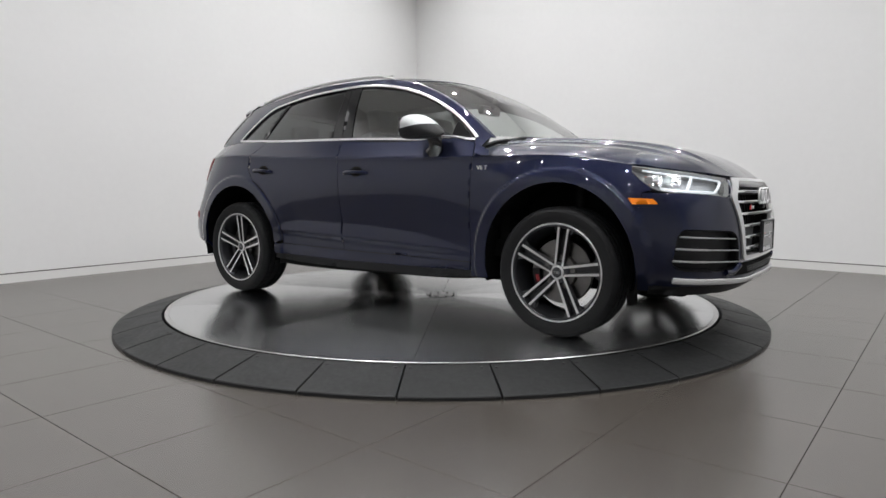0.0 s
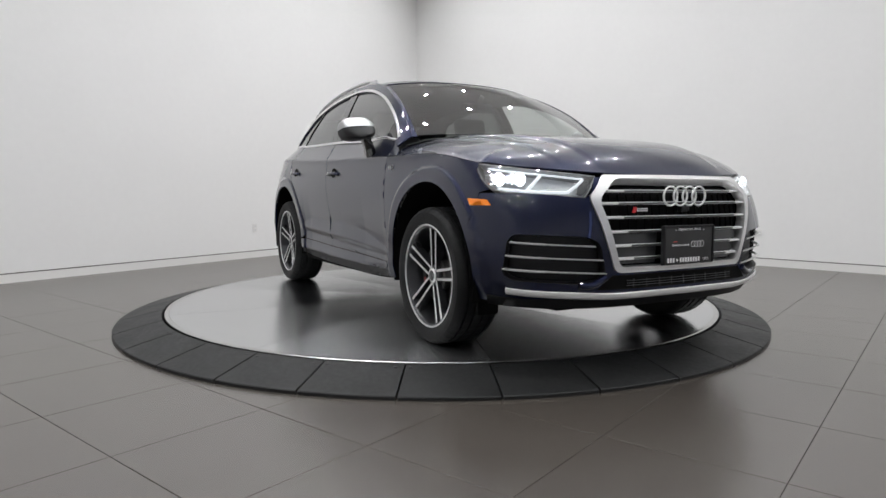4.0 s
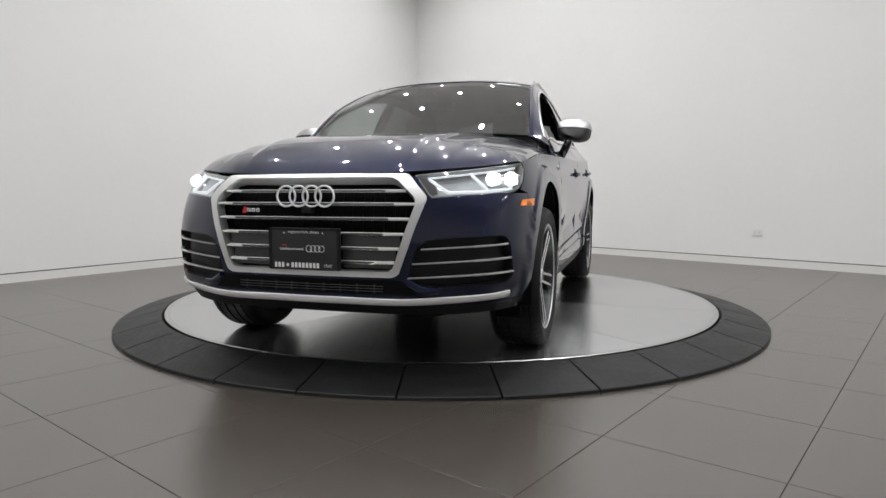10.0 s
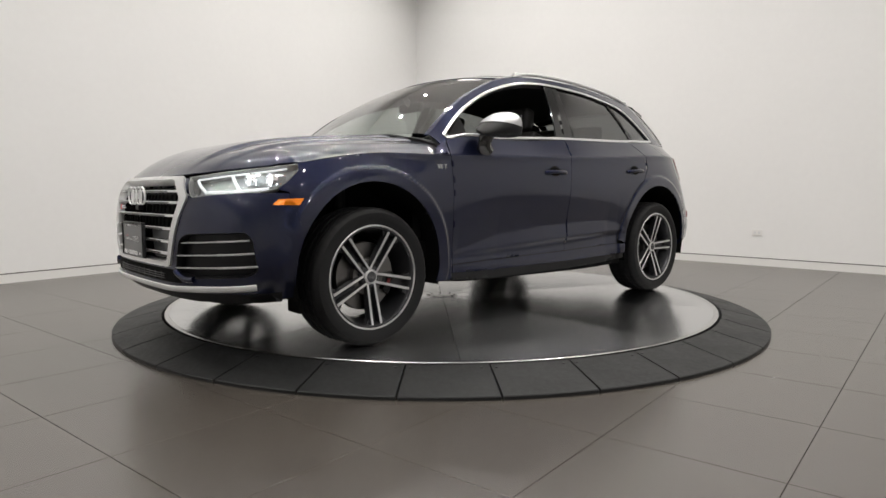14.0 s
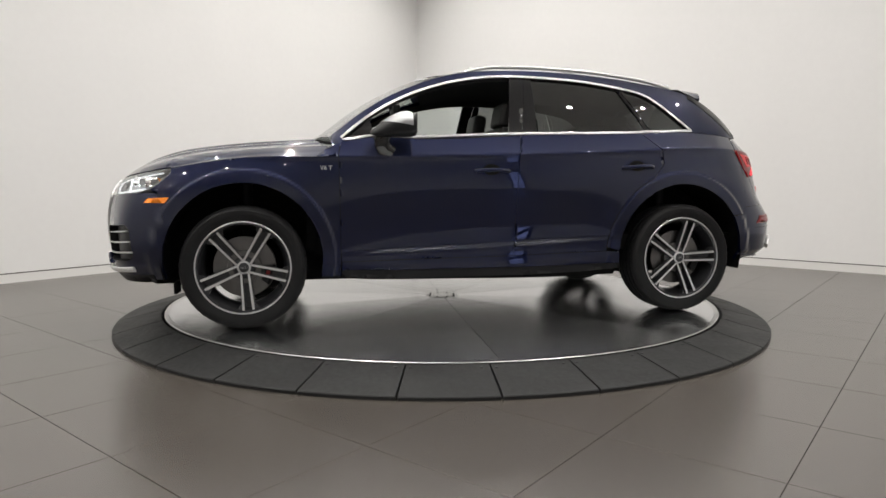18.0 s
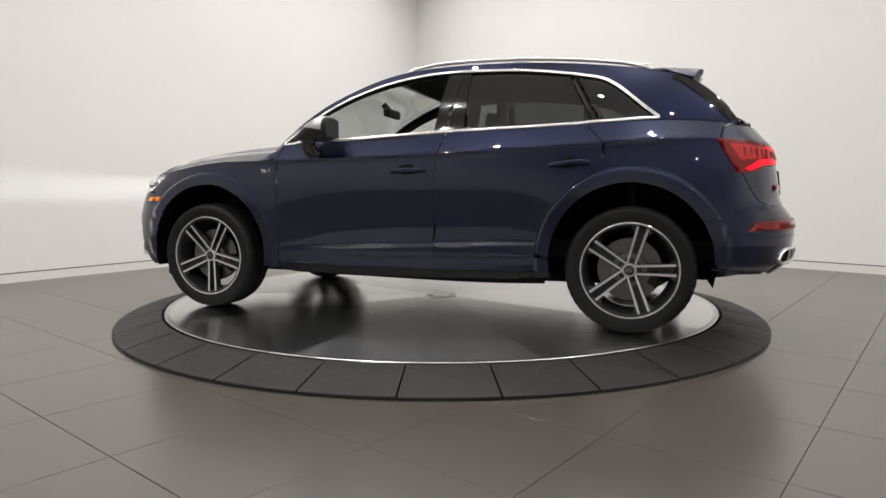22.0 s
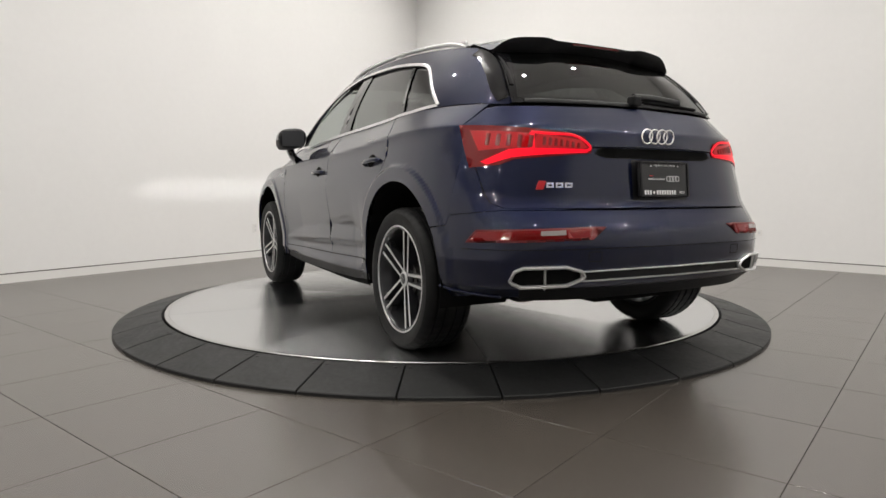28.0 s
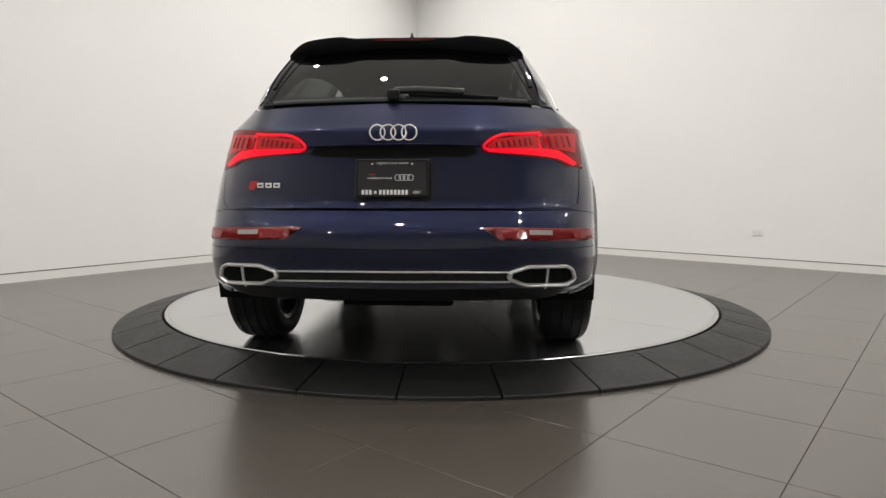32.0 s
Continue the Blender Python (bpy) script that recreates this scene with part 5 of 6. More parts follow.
def mirror_bm(grow):
    """A door mirror's shell, lofted from the glass forward to the nose: along, half width, top, bottom."""
    q = np.array(MIRROR_LINE)
    st = spline(np.arange(len(q)), q, np.linspace(0, len(q) - 1, 33))
    bm = bmesh.new()
    rows = []
    for x, w, zt, zb in st:
        row = []
        for k in range(36):
            a = 2 * math.pi * k / 36
            c, d = math.cos(a), math.sin(a)
            c, d = math.copysign(abs(c) ** 0.72, c), math.copysign(abs(d) ** 0.72, d)
            zc, zh = (zt + zb) / 2, (zt - zb) / 2
            y = c * (w + grow) * (1 - 0.06 * max(-d, 0))
            row.append(bm.verts.new((x - 0.03 * max(y, 0) / 0.1 * (x + 0.1) / 0.26 + grow, y, zc + d * (zh + grow) - 0.010 * c)))
        rows.append(row)
    for p, r in zip(rows, rows[1:]):
        for i in range(36):
            bm.faces.new((p[i], p[(i + 1) % 36], r[(i + 1) % 36], r[i]))
    bm.faces.new(rows[0])
    bm.faces.new(rows[-1])
    return bm



for mir in (0, 1):
    sg = -1 if mir else 1
    for x0, x1, z0, z1, door in ((0.022, -0.196, 0.930, 0.932, FD[mir]), (-0.962, -1.182, 0.956, 0.966, RD[mir])):
        xm, zm = (x0 + x1) / 2, (z0 + z1) / 2
        # flat black disc paints the shade of the hollow behind the handle
        shade_disc = [(xm + 0.005 + 0.055 * math.cos(t), zm + 0.010 + 0.034 * math.sin(t)) for t in np.linspace(0, 2 * math.pi, 21)[:-1]]
        lay("handle_shade", patch(shade_disc, SIDE, T_LOW, h=0.02, off=0.004, rim=0), M_MATTE, door, "", bool(mir))
        pts = [(x0, z0), (x0 + (x1 - x0) * 0.15, z0 + 0.002), (xm, zm + 0.003), (x0 + (x1 - x0) * 0.85, z1 + 0.002), (x1, z1)]
        path, ups = line_on(pts, SIDE, T_LOW, 24, 0.0)
        path = [p + n * (0.028 * math.sin(math.pi * i / 23) ** 0.5 + 0.002) for i, (p, n) in enumerate(zip(path, ups))]
        bar("handle", path, 0.024, 0.018, M_PAINT, door, ups, 10, False, 2.6, "", bool(mir))
    # mirror: a wedge, low at the nose and tall at the glass
    place = Matrix.Translation((0.510, sg * 0.962, 1.196)) @ Matrix.Diagonal((1, sg, 1, 1))
    bm = mirror_bm(0.0)
    bmesh.ops.transform(bm, matrix=place, verts=bm.verts)
    mirror = part("mirror_housing", bm, M_BLACK, FD[mir], "door mirror with silver cap", smooth=True, angle=50)
    bm = mirror_bm(0.003)
    cut = bm.verts[:] + bm.edges[:] + bm.faces[:]
    bmesh.ops.bisect_plane(bm, geom=cut, plane_co=(0, 0, 0.004), plane_no=(-0.16, 0, 1), clear_inner=True)
    cut = bm.verts[:] + bm.edges[:] + bm.faces[:]
    bmesh.ops.bisect_plane(bm, geom=cut, plane_co=(-0.078, 0, 0), plane_no=(1, 0, 0), clear_inner=True)
    bmesh.ops.transform(bm, matrix=place, verts=bm.verts)
    put("mirror_cap", bm_mesh("mirror_cap", bm, M_CAP, True, 60), FD[mir], "silver mirror cap")
    bm = box_bm((0.006, 0.165, 0.115), (-0.103, 0.0, 0.006), 0.0029, 2)
    bmesh.ops.transform(bm, matrix=place, verts=bm.verts)
    part("mirror_glass", bm, M_GREYPANEL, FD[mir])
    bar("mirror_foot", catmull([(0.585, sg * 0.950, 1.160), (0.600, sg * 0.928, 1.100), (0.585, sg * 0.908, 1.062), (0.545, sg * 0.888, 1.034)], 14), 0.052, 0.100, M_GLOSS, FD[mir], Vector((1, 0, 0)), n=14, square=2.5)
    # fixed quarter of the window by the mirror
    lay("mirror_sail", patch([(0.80, 1.133), (0.66, 1.255), (0.64, 1.135)], SIDE, T_UP, h=0.03, off=-0.008, rim=0.01), M_GLOSS, FD[mir], "", bool(mir))
    # engine lettering on the fender
    p, n = T_LOW.at(*SIDE(0.930, 0.943))
    m = Matrix.Translation((p.x, sg * (p.y + 0.002), p.z)) @ (pose(0, 0, 0, 90, 0, 180) if not mir else pose(0, 0, 0, 90, 0, 0))
    text_mesh("engine_letters", "V6 T", 0.036, 0.0025, M_SATIN, m, car, "chrome engine lettering")

# ---- roof rails, aerial, spoiler ----
for sg in (1, -1):
    pts = []
    for x in np.linspace(0.02, -1.50, 30):
        y, z = edge_at(x)
        k = (0.02 - x) / 1.52
        lift = 0.022 * min(1, min(k, 1 - k) * 9) ** 0.7
        pts.append((x, sg * (y - 0.015), z + lift + 0.002))
    rail = bar("roof_rail", pts, 0.030, 0.022, M_SATIN, car, Vector((0, 0, 1)), 12, square=2.5, label="satin aluminium roof rail")
    for x in (-0.05, -0.72, -1.44):
        y, z = edge_at(x)
        part("rail_foot", box_bm((0.09, 0.022, 0.05), (x, sg * (y - 0.017), z + 0.004), 0.008), M_SATIN, rail)
pa = T_CAN.at(*TOP(-1.35, 0))[0]
bm = bmesh.new()
secs = [(0.0, 0.075, 0.028), (0.022, 0.055, 0.020), (0.05, 0.030, 0.010), (0.066, 0.018, 0.004)]
rows = []
for z, l, w in secs:
    sh_ = -z * 0.75
    rows.append([bm.verts.new((pa.x + sh_ + l * cx, w * cy, pa.z - 0.004 + z)) for cx, cy in ((0.8, 0), (0.2, 0.8), (-0.6, 0.9), (-1, 0), (-0.6, -0.9), (0.2, -0.8))])
for p, q in zip(rows, rows[1:]):
    for i in range(6):
        bm.faces.new((p[i], p[(i + 1) % 6], q[(i + 1) % 6], q[i]))
bm.faces.new(rows[-1])
part("aerial_fin", bm, M_PAINT, car, "small roof aerial fin", smooth=True, angle=70)


def spoiler():
    """Roof spoiler: a blade from the roof's rear, coloured black beneath to paint in its shade."""
    ys = np.linspace(-0.572, 0.572, 49)
    top, tip, under = [], [], []
    for y in ys:
        a = abs(y) / 0.572
        horn = 0.010 * (1 / (1 + math.exp(-(abs(y) - 0.27) / 0.012)))
        rt = T_CAN.at(*TOP(-1.50 - 0.0 * a, y))[0]
        zt = 1.537 + horn - 0.030 * a ** 3 - 0.045 * max(0, a - 0.8) / 0.2 * max(0, a - 0.8) / 0.2
        xt = -1.800 - 0.012 * horn / 0.01 + 0.075 * a ** 4
        w0 = T_CAN.at(*TOP(-1.715 + 0.035 * a ** 2, y * 0.985))[0]
        top.append([rt + Vector((0.02, 0, 0.001)), rt + Vector((-0.06, 0, 0.006)), Vector(((rt.x + xt) / 2, y, (rt.z + zt) / 2 + 0.010)), Vector((xt + 0.03, y, zt + 0.004)), Vector((xt, y, zt))])
        dip = 0.018 * (1 / (1 + math.exp(-(abs(y) - 0.24) / 0.02))) * (1 if a < 0.9 else 0.3)
        under.append([Vector((xt, y, zt)), Vector((xt + 0.004, y, zt - 0.014)), Vector((xt + 0.05, y * 0.995, zt - 0.045 - dip)), w0 + Vector((-0.010, 0, -0.012 - dip)), w0 + Vector((0.03, 0, -0.03))])
    for nm, rows, material, lb in (("spoiler", top, M_PAINT, "roof spoiler with its underside shade painted black"), ("spoiler_underside", under, M_GLOSS, "spoiler underside, black for its shade")):
        bm = bmesh.new()
        vs = [[bm.verts.new(p) for p in r] for r in rows]
        for p, q in zip(vs, vs[1:]):
            for i in range(len(p) - 1):
                bm.faces.new((p[i], p[i + 1], q[i + 1], q[i]))
        if nm == "spoiler":
            sp = part(nm, bm, material, car, lb, smooth=True, angle=50)
        else:
            part(nm, bm, M_BLACK, sp, lb, smooth=True, angle=50)
    part("brake_light", box_bm((0.006, 0.30, 0.010), (-1.806, 0, 1.526), 0.002), mat("dim red lens", (0.10, 0.004, 0.006), 0.2, coat=0.5), sp, "dark red third brake light")


spoiler()
for mir in (False, True):
    pts = [T_CAN.at(*TOP(*can_xy(xm, 0.955 * (-1 if mir else 1)))) for xm in np.linspace(-1.70, -2.0, 16)]
    bar("window_blade", [q + n * 0.002 for q, n in pts], 0.020, 0.008, M_GLOSS, car, [n for _, n in pts], 8, False, 3.0, "gloss black blade beside the rear window")
# dark bars added to stop light showing through the gap under the glass
seal = [T_CAN.at(*TOP(*can_xy(-2.082, w))) for w in np.linspace(-0.90, 0.90, 30)]
bar("gap_cover", [q + n * 0.001 for q, n in seal], 0.026, 0.016, M_BLACK, car, [n for _, n in seal], 8, False, 3.0, "black bar added over the gap under the rear window")
seal = [T_CAN.at(*TOP(*can_xy(-2.074, w))) for w in np.linspace(-0.92, 0.92, 30)]
bar("gap_block", [q - n * 0.024 for q, n in seal], 0.080, 0.020, M_MATTE, car, [n for _, n in seal], 8, False, 3.0)
# rear wiper
wp = [T_CAN.at(*REAR(y, z)) for y, z in ((0.01, 1.222), (-0.10, 1.226), (-0.29, 1.216))]
bar("rear_wiper", [p + n * 0.030 for p, n in wp], 0.036, 0.030, M_BLACK, car, [n for _, n in wp], 8, square=3.0, label="black rear window wiper")
wp = [T_CAN.at(*REAR(y, z)) for y, z in ((-0.05, 1.213), (-0.25, 1.208), (-0.44, 1.203))]
bar("wiper_blade", [p + n * 0.016 for p, n in wp], 0.010, 0.020, M_BLACK, car, [n for _, n in wp], 6)
part("wiper_cap", box_bm((0.05, 0.055, 0.05), (-2.092, 0.015, 1.222), 0.014, 3), M_BLACK, car)

# ---- rear details ----
M_TAILRED = mat("red lamp glass", (0.11, 0.0008, 0.0015), 0.25, coat=0.08, spec=0.25, emit=0.035, emit_color=(1.0, 0.0, 0.004))
M_REFLEX = mat("red reflector", (0.13, 0.001, 0.003), 0.35, coat=0.12)
M_TAILGLOW = mat("glowing red strip", (0.30, 0.001, 0.004), 0.30, spec=0.2, emit=0.80, emit_color=(1.0, 0.0, 0.022))
M_TAILSOFT = mat("glowing red field", (0.16, 0.001, 0.003), 0.30, spec=0.3, emit=0.26, emit_color=(1.0, 0.002, 0.006), coat=0.05)
M_TAILDIM = mat("dark red field", (0.09, 0.001, 0.002), 0.2, emit=0.06, emit_color=(1.0, 0.003, 0.005), coat=0.05)
M_CLEARL = mat("clear lamp lens", (0.30, 0.27, 0.26), 0.2, coat=0.8)
TLp = [(-1.852, .816, 1.093), (-1.985, .738, 1.084), (-2.123, .593, 1.066), (-2.178, .460, 1.050), (-2.192, .398, 1.032), (-2.200, .366, .984), (-2.200, .374, .964), (-2.170, .52, .951), (-2.143, .601, .945), (-2.090, .685, .937), (-2.055, .735, .914), (-1.956, .825, .904), (-1.900, .822, 1.004)]
for mir in (False, True):
    tl_ = lay("tail_light", patch([ta(*p) for p in TLp], TAIL, T_LOW, h=0.025, off=0.004, rim=0.012), M_TAILRED, car, "lit red tail light wrapping the corner", mir)
    edge = [(-2.105, .612, 1.052), (-2.160, .515, 1.043), (-2.186, .412, 1.024), (-2.197, .374, .986), (-2.195, .42, .970)]
    body_bar("light_strip", edge, on_tail, 0.012, 0.006, M_TAILGLOW, tl_, 40, 0.004, True, mirror=mir, label="glowing red light strip")
    body_bar("light_strip", [(-2.108, .610, 1.050), (-2.122, .615, .970)], on_tail, 0.022, 0.008, M_TAILGLOW, tl_, 10, 0.003, False, mirror=mir)
    f1 = [(-1.915, .800, 1.066), (-2.020, .705, 1.058), (-2.100, .612, 1.046), (-2.110, .625, .986), (-2.060, .710, .985), (-1.985, .800, .975)]
    lay("light_field", patch([ta(*p) for p in f1], TAIL, T_LOW, h=0.03, off=0.005, rim=0.003), M_TAILSOFT, tl_, "", mir)
    f2 = [(-2.120, .592, 1.044), (-2.183, .415, 1.020), (-2.194, .385, .988), (-2.192, .425, .976), (-2.118, .62, .976)]
    lay("light_field", patch([ta(*p) for p in f2], TAIL, T_LOW, h=0.03, off=0.005, rim=0.003), M_TAILSOFT, tl_, "", mir)
    f3 = [(-2.198, .378, .980), (-2.160, .54, .982), (-2.120, .63, .984), (-2.072, .70, .980), (-1.995, .795, .927), (-2.022, .775, .915), (-2.082, .692, .944), (-2.140, .602, .954), (-2.198, .392, .966)]
    lay("light_field", patch([ta(*p) for p in f3], TAIL, T_LOW, h=0.02, off=0.006, rim=0.003), M_TAILGLOW, tl_, "glowing red lower arm", mir)
    for k in range(5):
        q0, q1 = np.array((-1.985, .742, 1.048)), np.array((-2.10, .605, 1.036))
        a = q0 + (q1 - q0) * k / 4
        b = a + np.array((-.004, .012, -.050))
        body_bar("light_segment", [tuple(a), tuple(b)], on_tail, 0.020, 0.006, M_TAILDIM, tl_, 5, 0.006, False, mirror=mir)
    for k in range(7):
        q0, q1 = np.array((-2.135, .565, 1.030)), np.array((-2.180, .425, 1.006))
        a = q0 + (q1 - q0) * k / 6
        b = a + np.array((0, .004, -.034 + 0.002 * k))
        body_bar("light_segment", [tuple(a), tuple(b)], on_tail, 0.014, 0.006, M_TAILDIM, tl_, 5, 0.006, False, mirror=mir)
    RF = [(-2.012, .875, .588), (-2.055, .850, .642), (-2.298, .430, .655), (-2.312, .373, .652), (-2.314, .443, .604), (-2.20, .72, .594)]
    rf = lay("rear_reflector", patch([ta(*p) for p in RF], TAIL, T_LOW, h=0.03, off=0.005, rim=0.01), M_REFLEX, car, "long red rear fog light and reflector", mir)
    lay("fog_field", patch([ta(*p) for p in [(-2.030, .868, .596), (-2.062, .845, .634), (-2.295, .44, .648), (-2.300, .452, .612)]], TAIL, T_LOW, h=0.03, off=0.007, rim=0.002), M_TAILDIM, rf, "", mir)
    lay("reverse_light", patch([ta(*p) for p in [(-2.20, .630, .621), (-2.20, .630, .638), (-2.25, .545, .642), (-2.25, .545, .623)]], TAIL, T_LOW, h=0.03, off=0.009, rim=0.003), M_CLEARL, rf, "clear reversing light", mir)
    # exhaust finisher
    EX = [(-2.178, .762, .436), (-2.194, .750, .474), (-2.215, .722, .490), (-2.284, .562, .494), (-2.299, .490, .473), (-2.297, .478, .455), (-2.294, .482, .443), (-2.264, .543, .418), (-2.188, .718, .413), (-2.180, .750, .424)]
    ex = lay("exhaust_trim", patch([ta(*p) for p in EX], TAIL, T_LOW, h=0.03, off=0.006, rim=0.004), M_MATTE, car, "chrome framed twin exhaust opening", mir)
    body_bar("exhaust_frame", EX, on_tail, 0.014, 0.024, M_SATIN, ex, 80, 0.010, False, True, mir)
    body_bar("divider", [(-2.252, .642, .490), (-2.245, .638, .405)], on_tail, 0.010, 0.016, M_SATIN, ex, 6, 0.008, False, mirror=mir)
    body_bar("divider", [(-2.296, .492, .470), (-2.294, .490, .436)], on_tail, 0.008, 0.012, M_SATIN, ex, 4, 0.008, False, mirror=mir)
    bl = [(-1.835, .905, .385), (-2.02, .845, .365), (-2.12, .77, .36)]
    body_bar("bumper_blade", bl, on_tail, 0.014, 0.012, M_PAINT, car, 16, 0.004, mirror=mir)
strip = [(ang_rear(y, z), z) for y, z in ((0.487, 0.472), (0.25, 0.475), (0, 0.476), (-0.25, 0.475), (-0.487, 0.472), (-0.487, 0.435), (-0.25, 0.437), (0, 0.438), (0.25, 0.437), (0.487, 0.435))]
dif = lay("rear_strip", patch(strip, TAIL, T_LOW, h=0.04, off=0.004, rim=0.004), M_BLACK, car, "black strip with bright lines between the exhausts")
for z in (0.476, 0.436):
    body_bar("bright_line", [(-2.297, -.487, z - 0.003), (-2.325, -.25, z), (-2.335, 0, z), (-2.325, .25, z), (-2.297, .487, z - 0.003)], on_tail, 0.0065, 0.012, M_SATIN, dif, 40, 0.011)
vb = [(ang_rear(y, 0.40), 0.400) for y in (0.72, 0.5, 0.25, 0, -0.25, -0.5, -0.72)] + [(ang_rear(y, 0.36), 0.342) for y in (-0.70, -0.4, 0, 0.4, 0.70)]
lay("rear_valance", patch(vb, TAIL, T_LOW, h=0.04, off=0.003), M_BLACK, car, "black lower rear valance")
part("diffuser", box_bm((0.22, 0.95, 0.04), (-2.05, 0, 0.352), 0.015), M_BLACK, car)
body_bar("bumper_seam", [(-1.99, -.885, .560), (-2.13, -.80, .562), (-2.26, -.62, .564), (-2.33, -.3, .566), (-2.345, 0, .566), (-2.33, .3, .566), (-2.26, .62, .564), (-2.13, .80, .562), (-1.99, .885, .560)], on_tail, 0.0030, 0.003, M_DARK, car, 90, 0.0)
for sg in (1, -1):
    body_bar("tow_cover_seam", [(-2.31, sg * .395, .552), (-2.30, sg * .455, .552), (-2.30, sg * .455, .512), (-2.31, sg * .395, .512)], on_tail, 0.0025, 0.002, M_DARK, car, 32, 0.0, False, True)
# tailgate: black band that paints the shade under the lip, plate, badge rings
bd_ = [(ang_rear(y, z), z) for y, z in ((0.36, 0.962), (0.33, 0.988), (0, 0.990), (-0.33, 0.988), (-0.36, 0.962), (-0.30, 0.946), (0, 0.944), (0.30, 0.946))]
lay("lip_shade", patch(bd_, TAIL, T_LOW, h=0.04, off=0.002, rim=0), M_MATTE, tailgate, "matt black band for the shade under the tailgate lip")
body_bar("tailgate_lip", [(-2.20, -.36, .992), (-2.213, -.2, .996), (-2.217, 0, .997), (-2.213, .2, .996), (-2.20, .36, .992)], on_tail, 0.010, 0.020, M_PAINT, tailgate, 30, 0.003)
rb_ = [(ang_rear(y, z), z) for y, z in ((0.162, 0.940), (0, 0.940), (-0.162, 0.940), (-0.166, 0.765), (0, 0.765), (0.166, 0.765))]
lay("plate_recess", patch(rb_, TAIL, T_LOW, h=0.04, off=0.0015, rim=0), M_BLACK, tailgate)
plate("rear_plate", -2.272, 0.857, 0.306, 0.156, FACE_R @ pose(0, 0, 0, -6, 0, 0), -1, car)
for k in range(4):
    cy = (k - 1.5) * 0.0445
    p, n = T_LOW.at(*REAR(cy, 1.047))
    v, f = sweep([(0, 0.0315 * math.cos(2 * math.pi * i / 36), 0.0315 * math.sin(2 * math.pi * i / 36)) for i in range(36)], 0.0088, 0.0075, Vector((1, 0, 0)), 8, True)
    put("badge_ring", mesh_of("badge_ring", v, f, M_CHROME), tailgate, "chrome ring of the badge", pose(p.x - 0.009, cy, 1.047, 0, -3, 0))
pq, nq = T_LOW.at(*REAR(0.553, 0.828))
badge(tailgate, (pq.x - 0.002, 0.553, 0.828), (Matrix.Translation((0, 0, 0)) @ pose(0, 0, 0, 0, 0, -17)) @ FACE_R, 0.165, 0.036)

# ---- cabin ----
def soft(size, at, bevel, turn=None, material=None, name="cushion", parent=None, label=""):
    return part(name, box_bm(size, at, bevel, 4, turn), material or M_LEATHER, parent, label, smooth=True, angle=60)


def seat(x, y, tilt=-18):
    s = soft((0.50, 0.50, 0.16), (x, y, 0.62), 0.05, name="seat", parent=car, label="black leather seat")
    soft((0.13, 0.48, 0.62), (x - 0.31, y, 0.94), 0.05, Matrix.Rotation(radians(tilt), 4, "Y"), name="backrest", parent=s)
    soft((0.10, 0.27, 0.17), (x - 0.42, y, 1.335), 0.04, Matrix.Rotation(radians(tilt * 0.6), 4, "Y"), name="headrest", parent=s)
    for k in (0.05, -0.05):
        bar("headrest_post", [(x - 0.39, y + k, 1.20), (x - 0.42, y + k, 1.30)], 0.010, 0.010, M_CHROME, s, n=6)


seat(0.10, 0.37)
seat(0.10, -0.37)
bench = soft((0.50, 1.30, 0.16), (-0.72, 0, 0.64), 0.05, name="rear_bench", parent=car, label="black leather rear bench")
soft((0.13, 1.30, 0.58), (-1.04, 0, 0.94), 0.05, Matrix.Rotation(radians(-20), 4, "Y"), name="backrest", parent=bench)
for y in (0.42, 0.0, -0.42):
    soft((0.09, 0.25, 0.13), (-1.15, y, 1.28), 0.035, name="headrest", parent=bench)
dash = soft((0.45, 1.42, 0.28), (0.80, 0, 0.93), 0.07, name="dashboard", parent=car, label="black dashboard")
soft((0.20, 0.36, 0.10), (0.68, 0.37, 1.07), 0.04, name="instrument_hood", parent=dash)
part("screen", box_bm((0.012, 0.20, 0.11), (0.60, 0.0, 1.13), 0.004), M_GLOSS, dash, "dark display screen")
v, f = sweep([(0.19 * math.cos(2 * math.pi * i / 40), 0.19 * math.sin(2 * math.pi * i / 40), 0) for i in range(40)], 0.028, 0.028, Vector((0, 0, 1)), 8, True)
sw = put("steering_wheel", mesh_of("steering_wheel", v, f, M_LEATHER), car, "black steering wheel", pose(0.47, 0.37, 0.99, 0, -66, 0))
soft((0.16, 0.14, 0.05), (0, 0, -0.01), 0.02, name="wheel_boss", parent=sw)
for a in (0, 90, 180):
    b = part("wheel_spoke", box_bm((0.03, 0.10, 0.02), (0, 0.12, 0), 0.006), M_BLACK, sw)
    b.matrix_basis = pose(0, 0, 0, 0, 0, a + 90)
soft((0.05, 0.24, 0.065), (0.40, 0.0, 1.405), 0.018, name="inner_mirror", parent=car, material=M_BLACK, label="black inside mirror")
bar("mirror_stem", [(0.42, 0, 1.42), (0.47, 0, 1.48)], 0.03, 0.05, M_BLACK, car, n=8)
tub = part("cabin_floor", join([box_bm((2.9, 1.60, 0.10), (-0.45, 0, 0.47)), box_bm((0.06, 1.60, 0.60), (1.02, 0, 0.75)), box_bm((0.9, 1.30, 0.04), (-1.55, 0, 1.12)), box_bm((0.05, 1.3, 0.5), (-1.98, 0, 0.85))]), M_DARK, car)
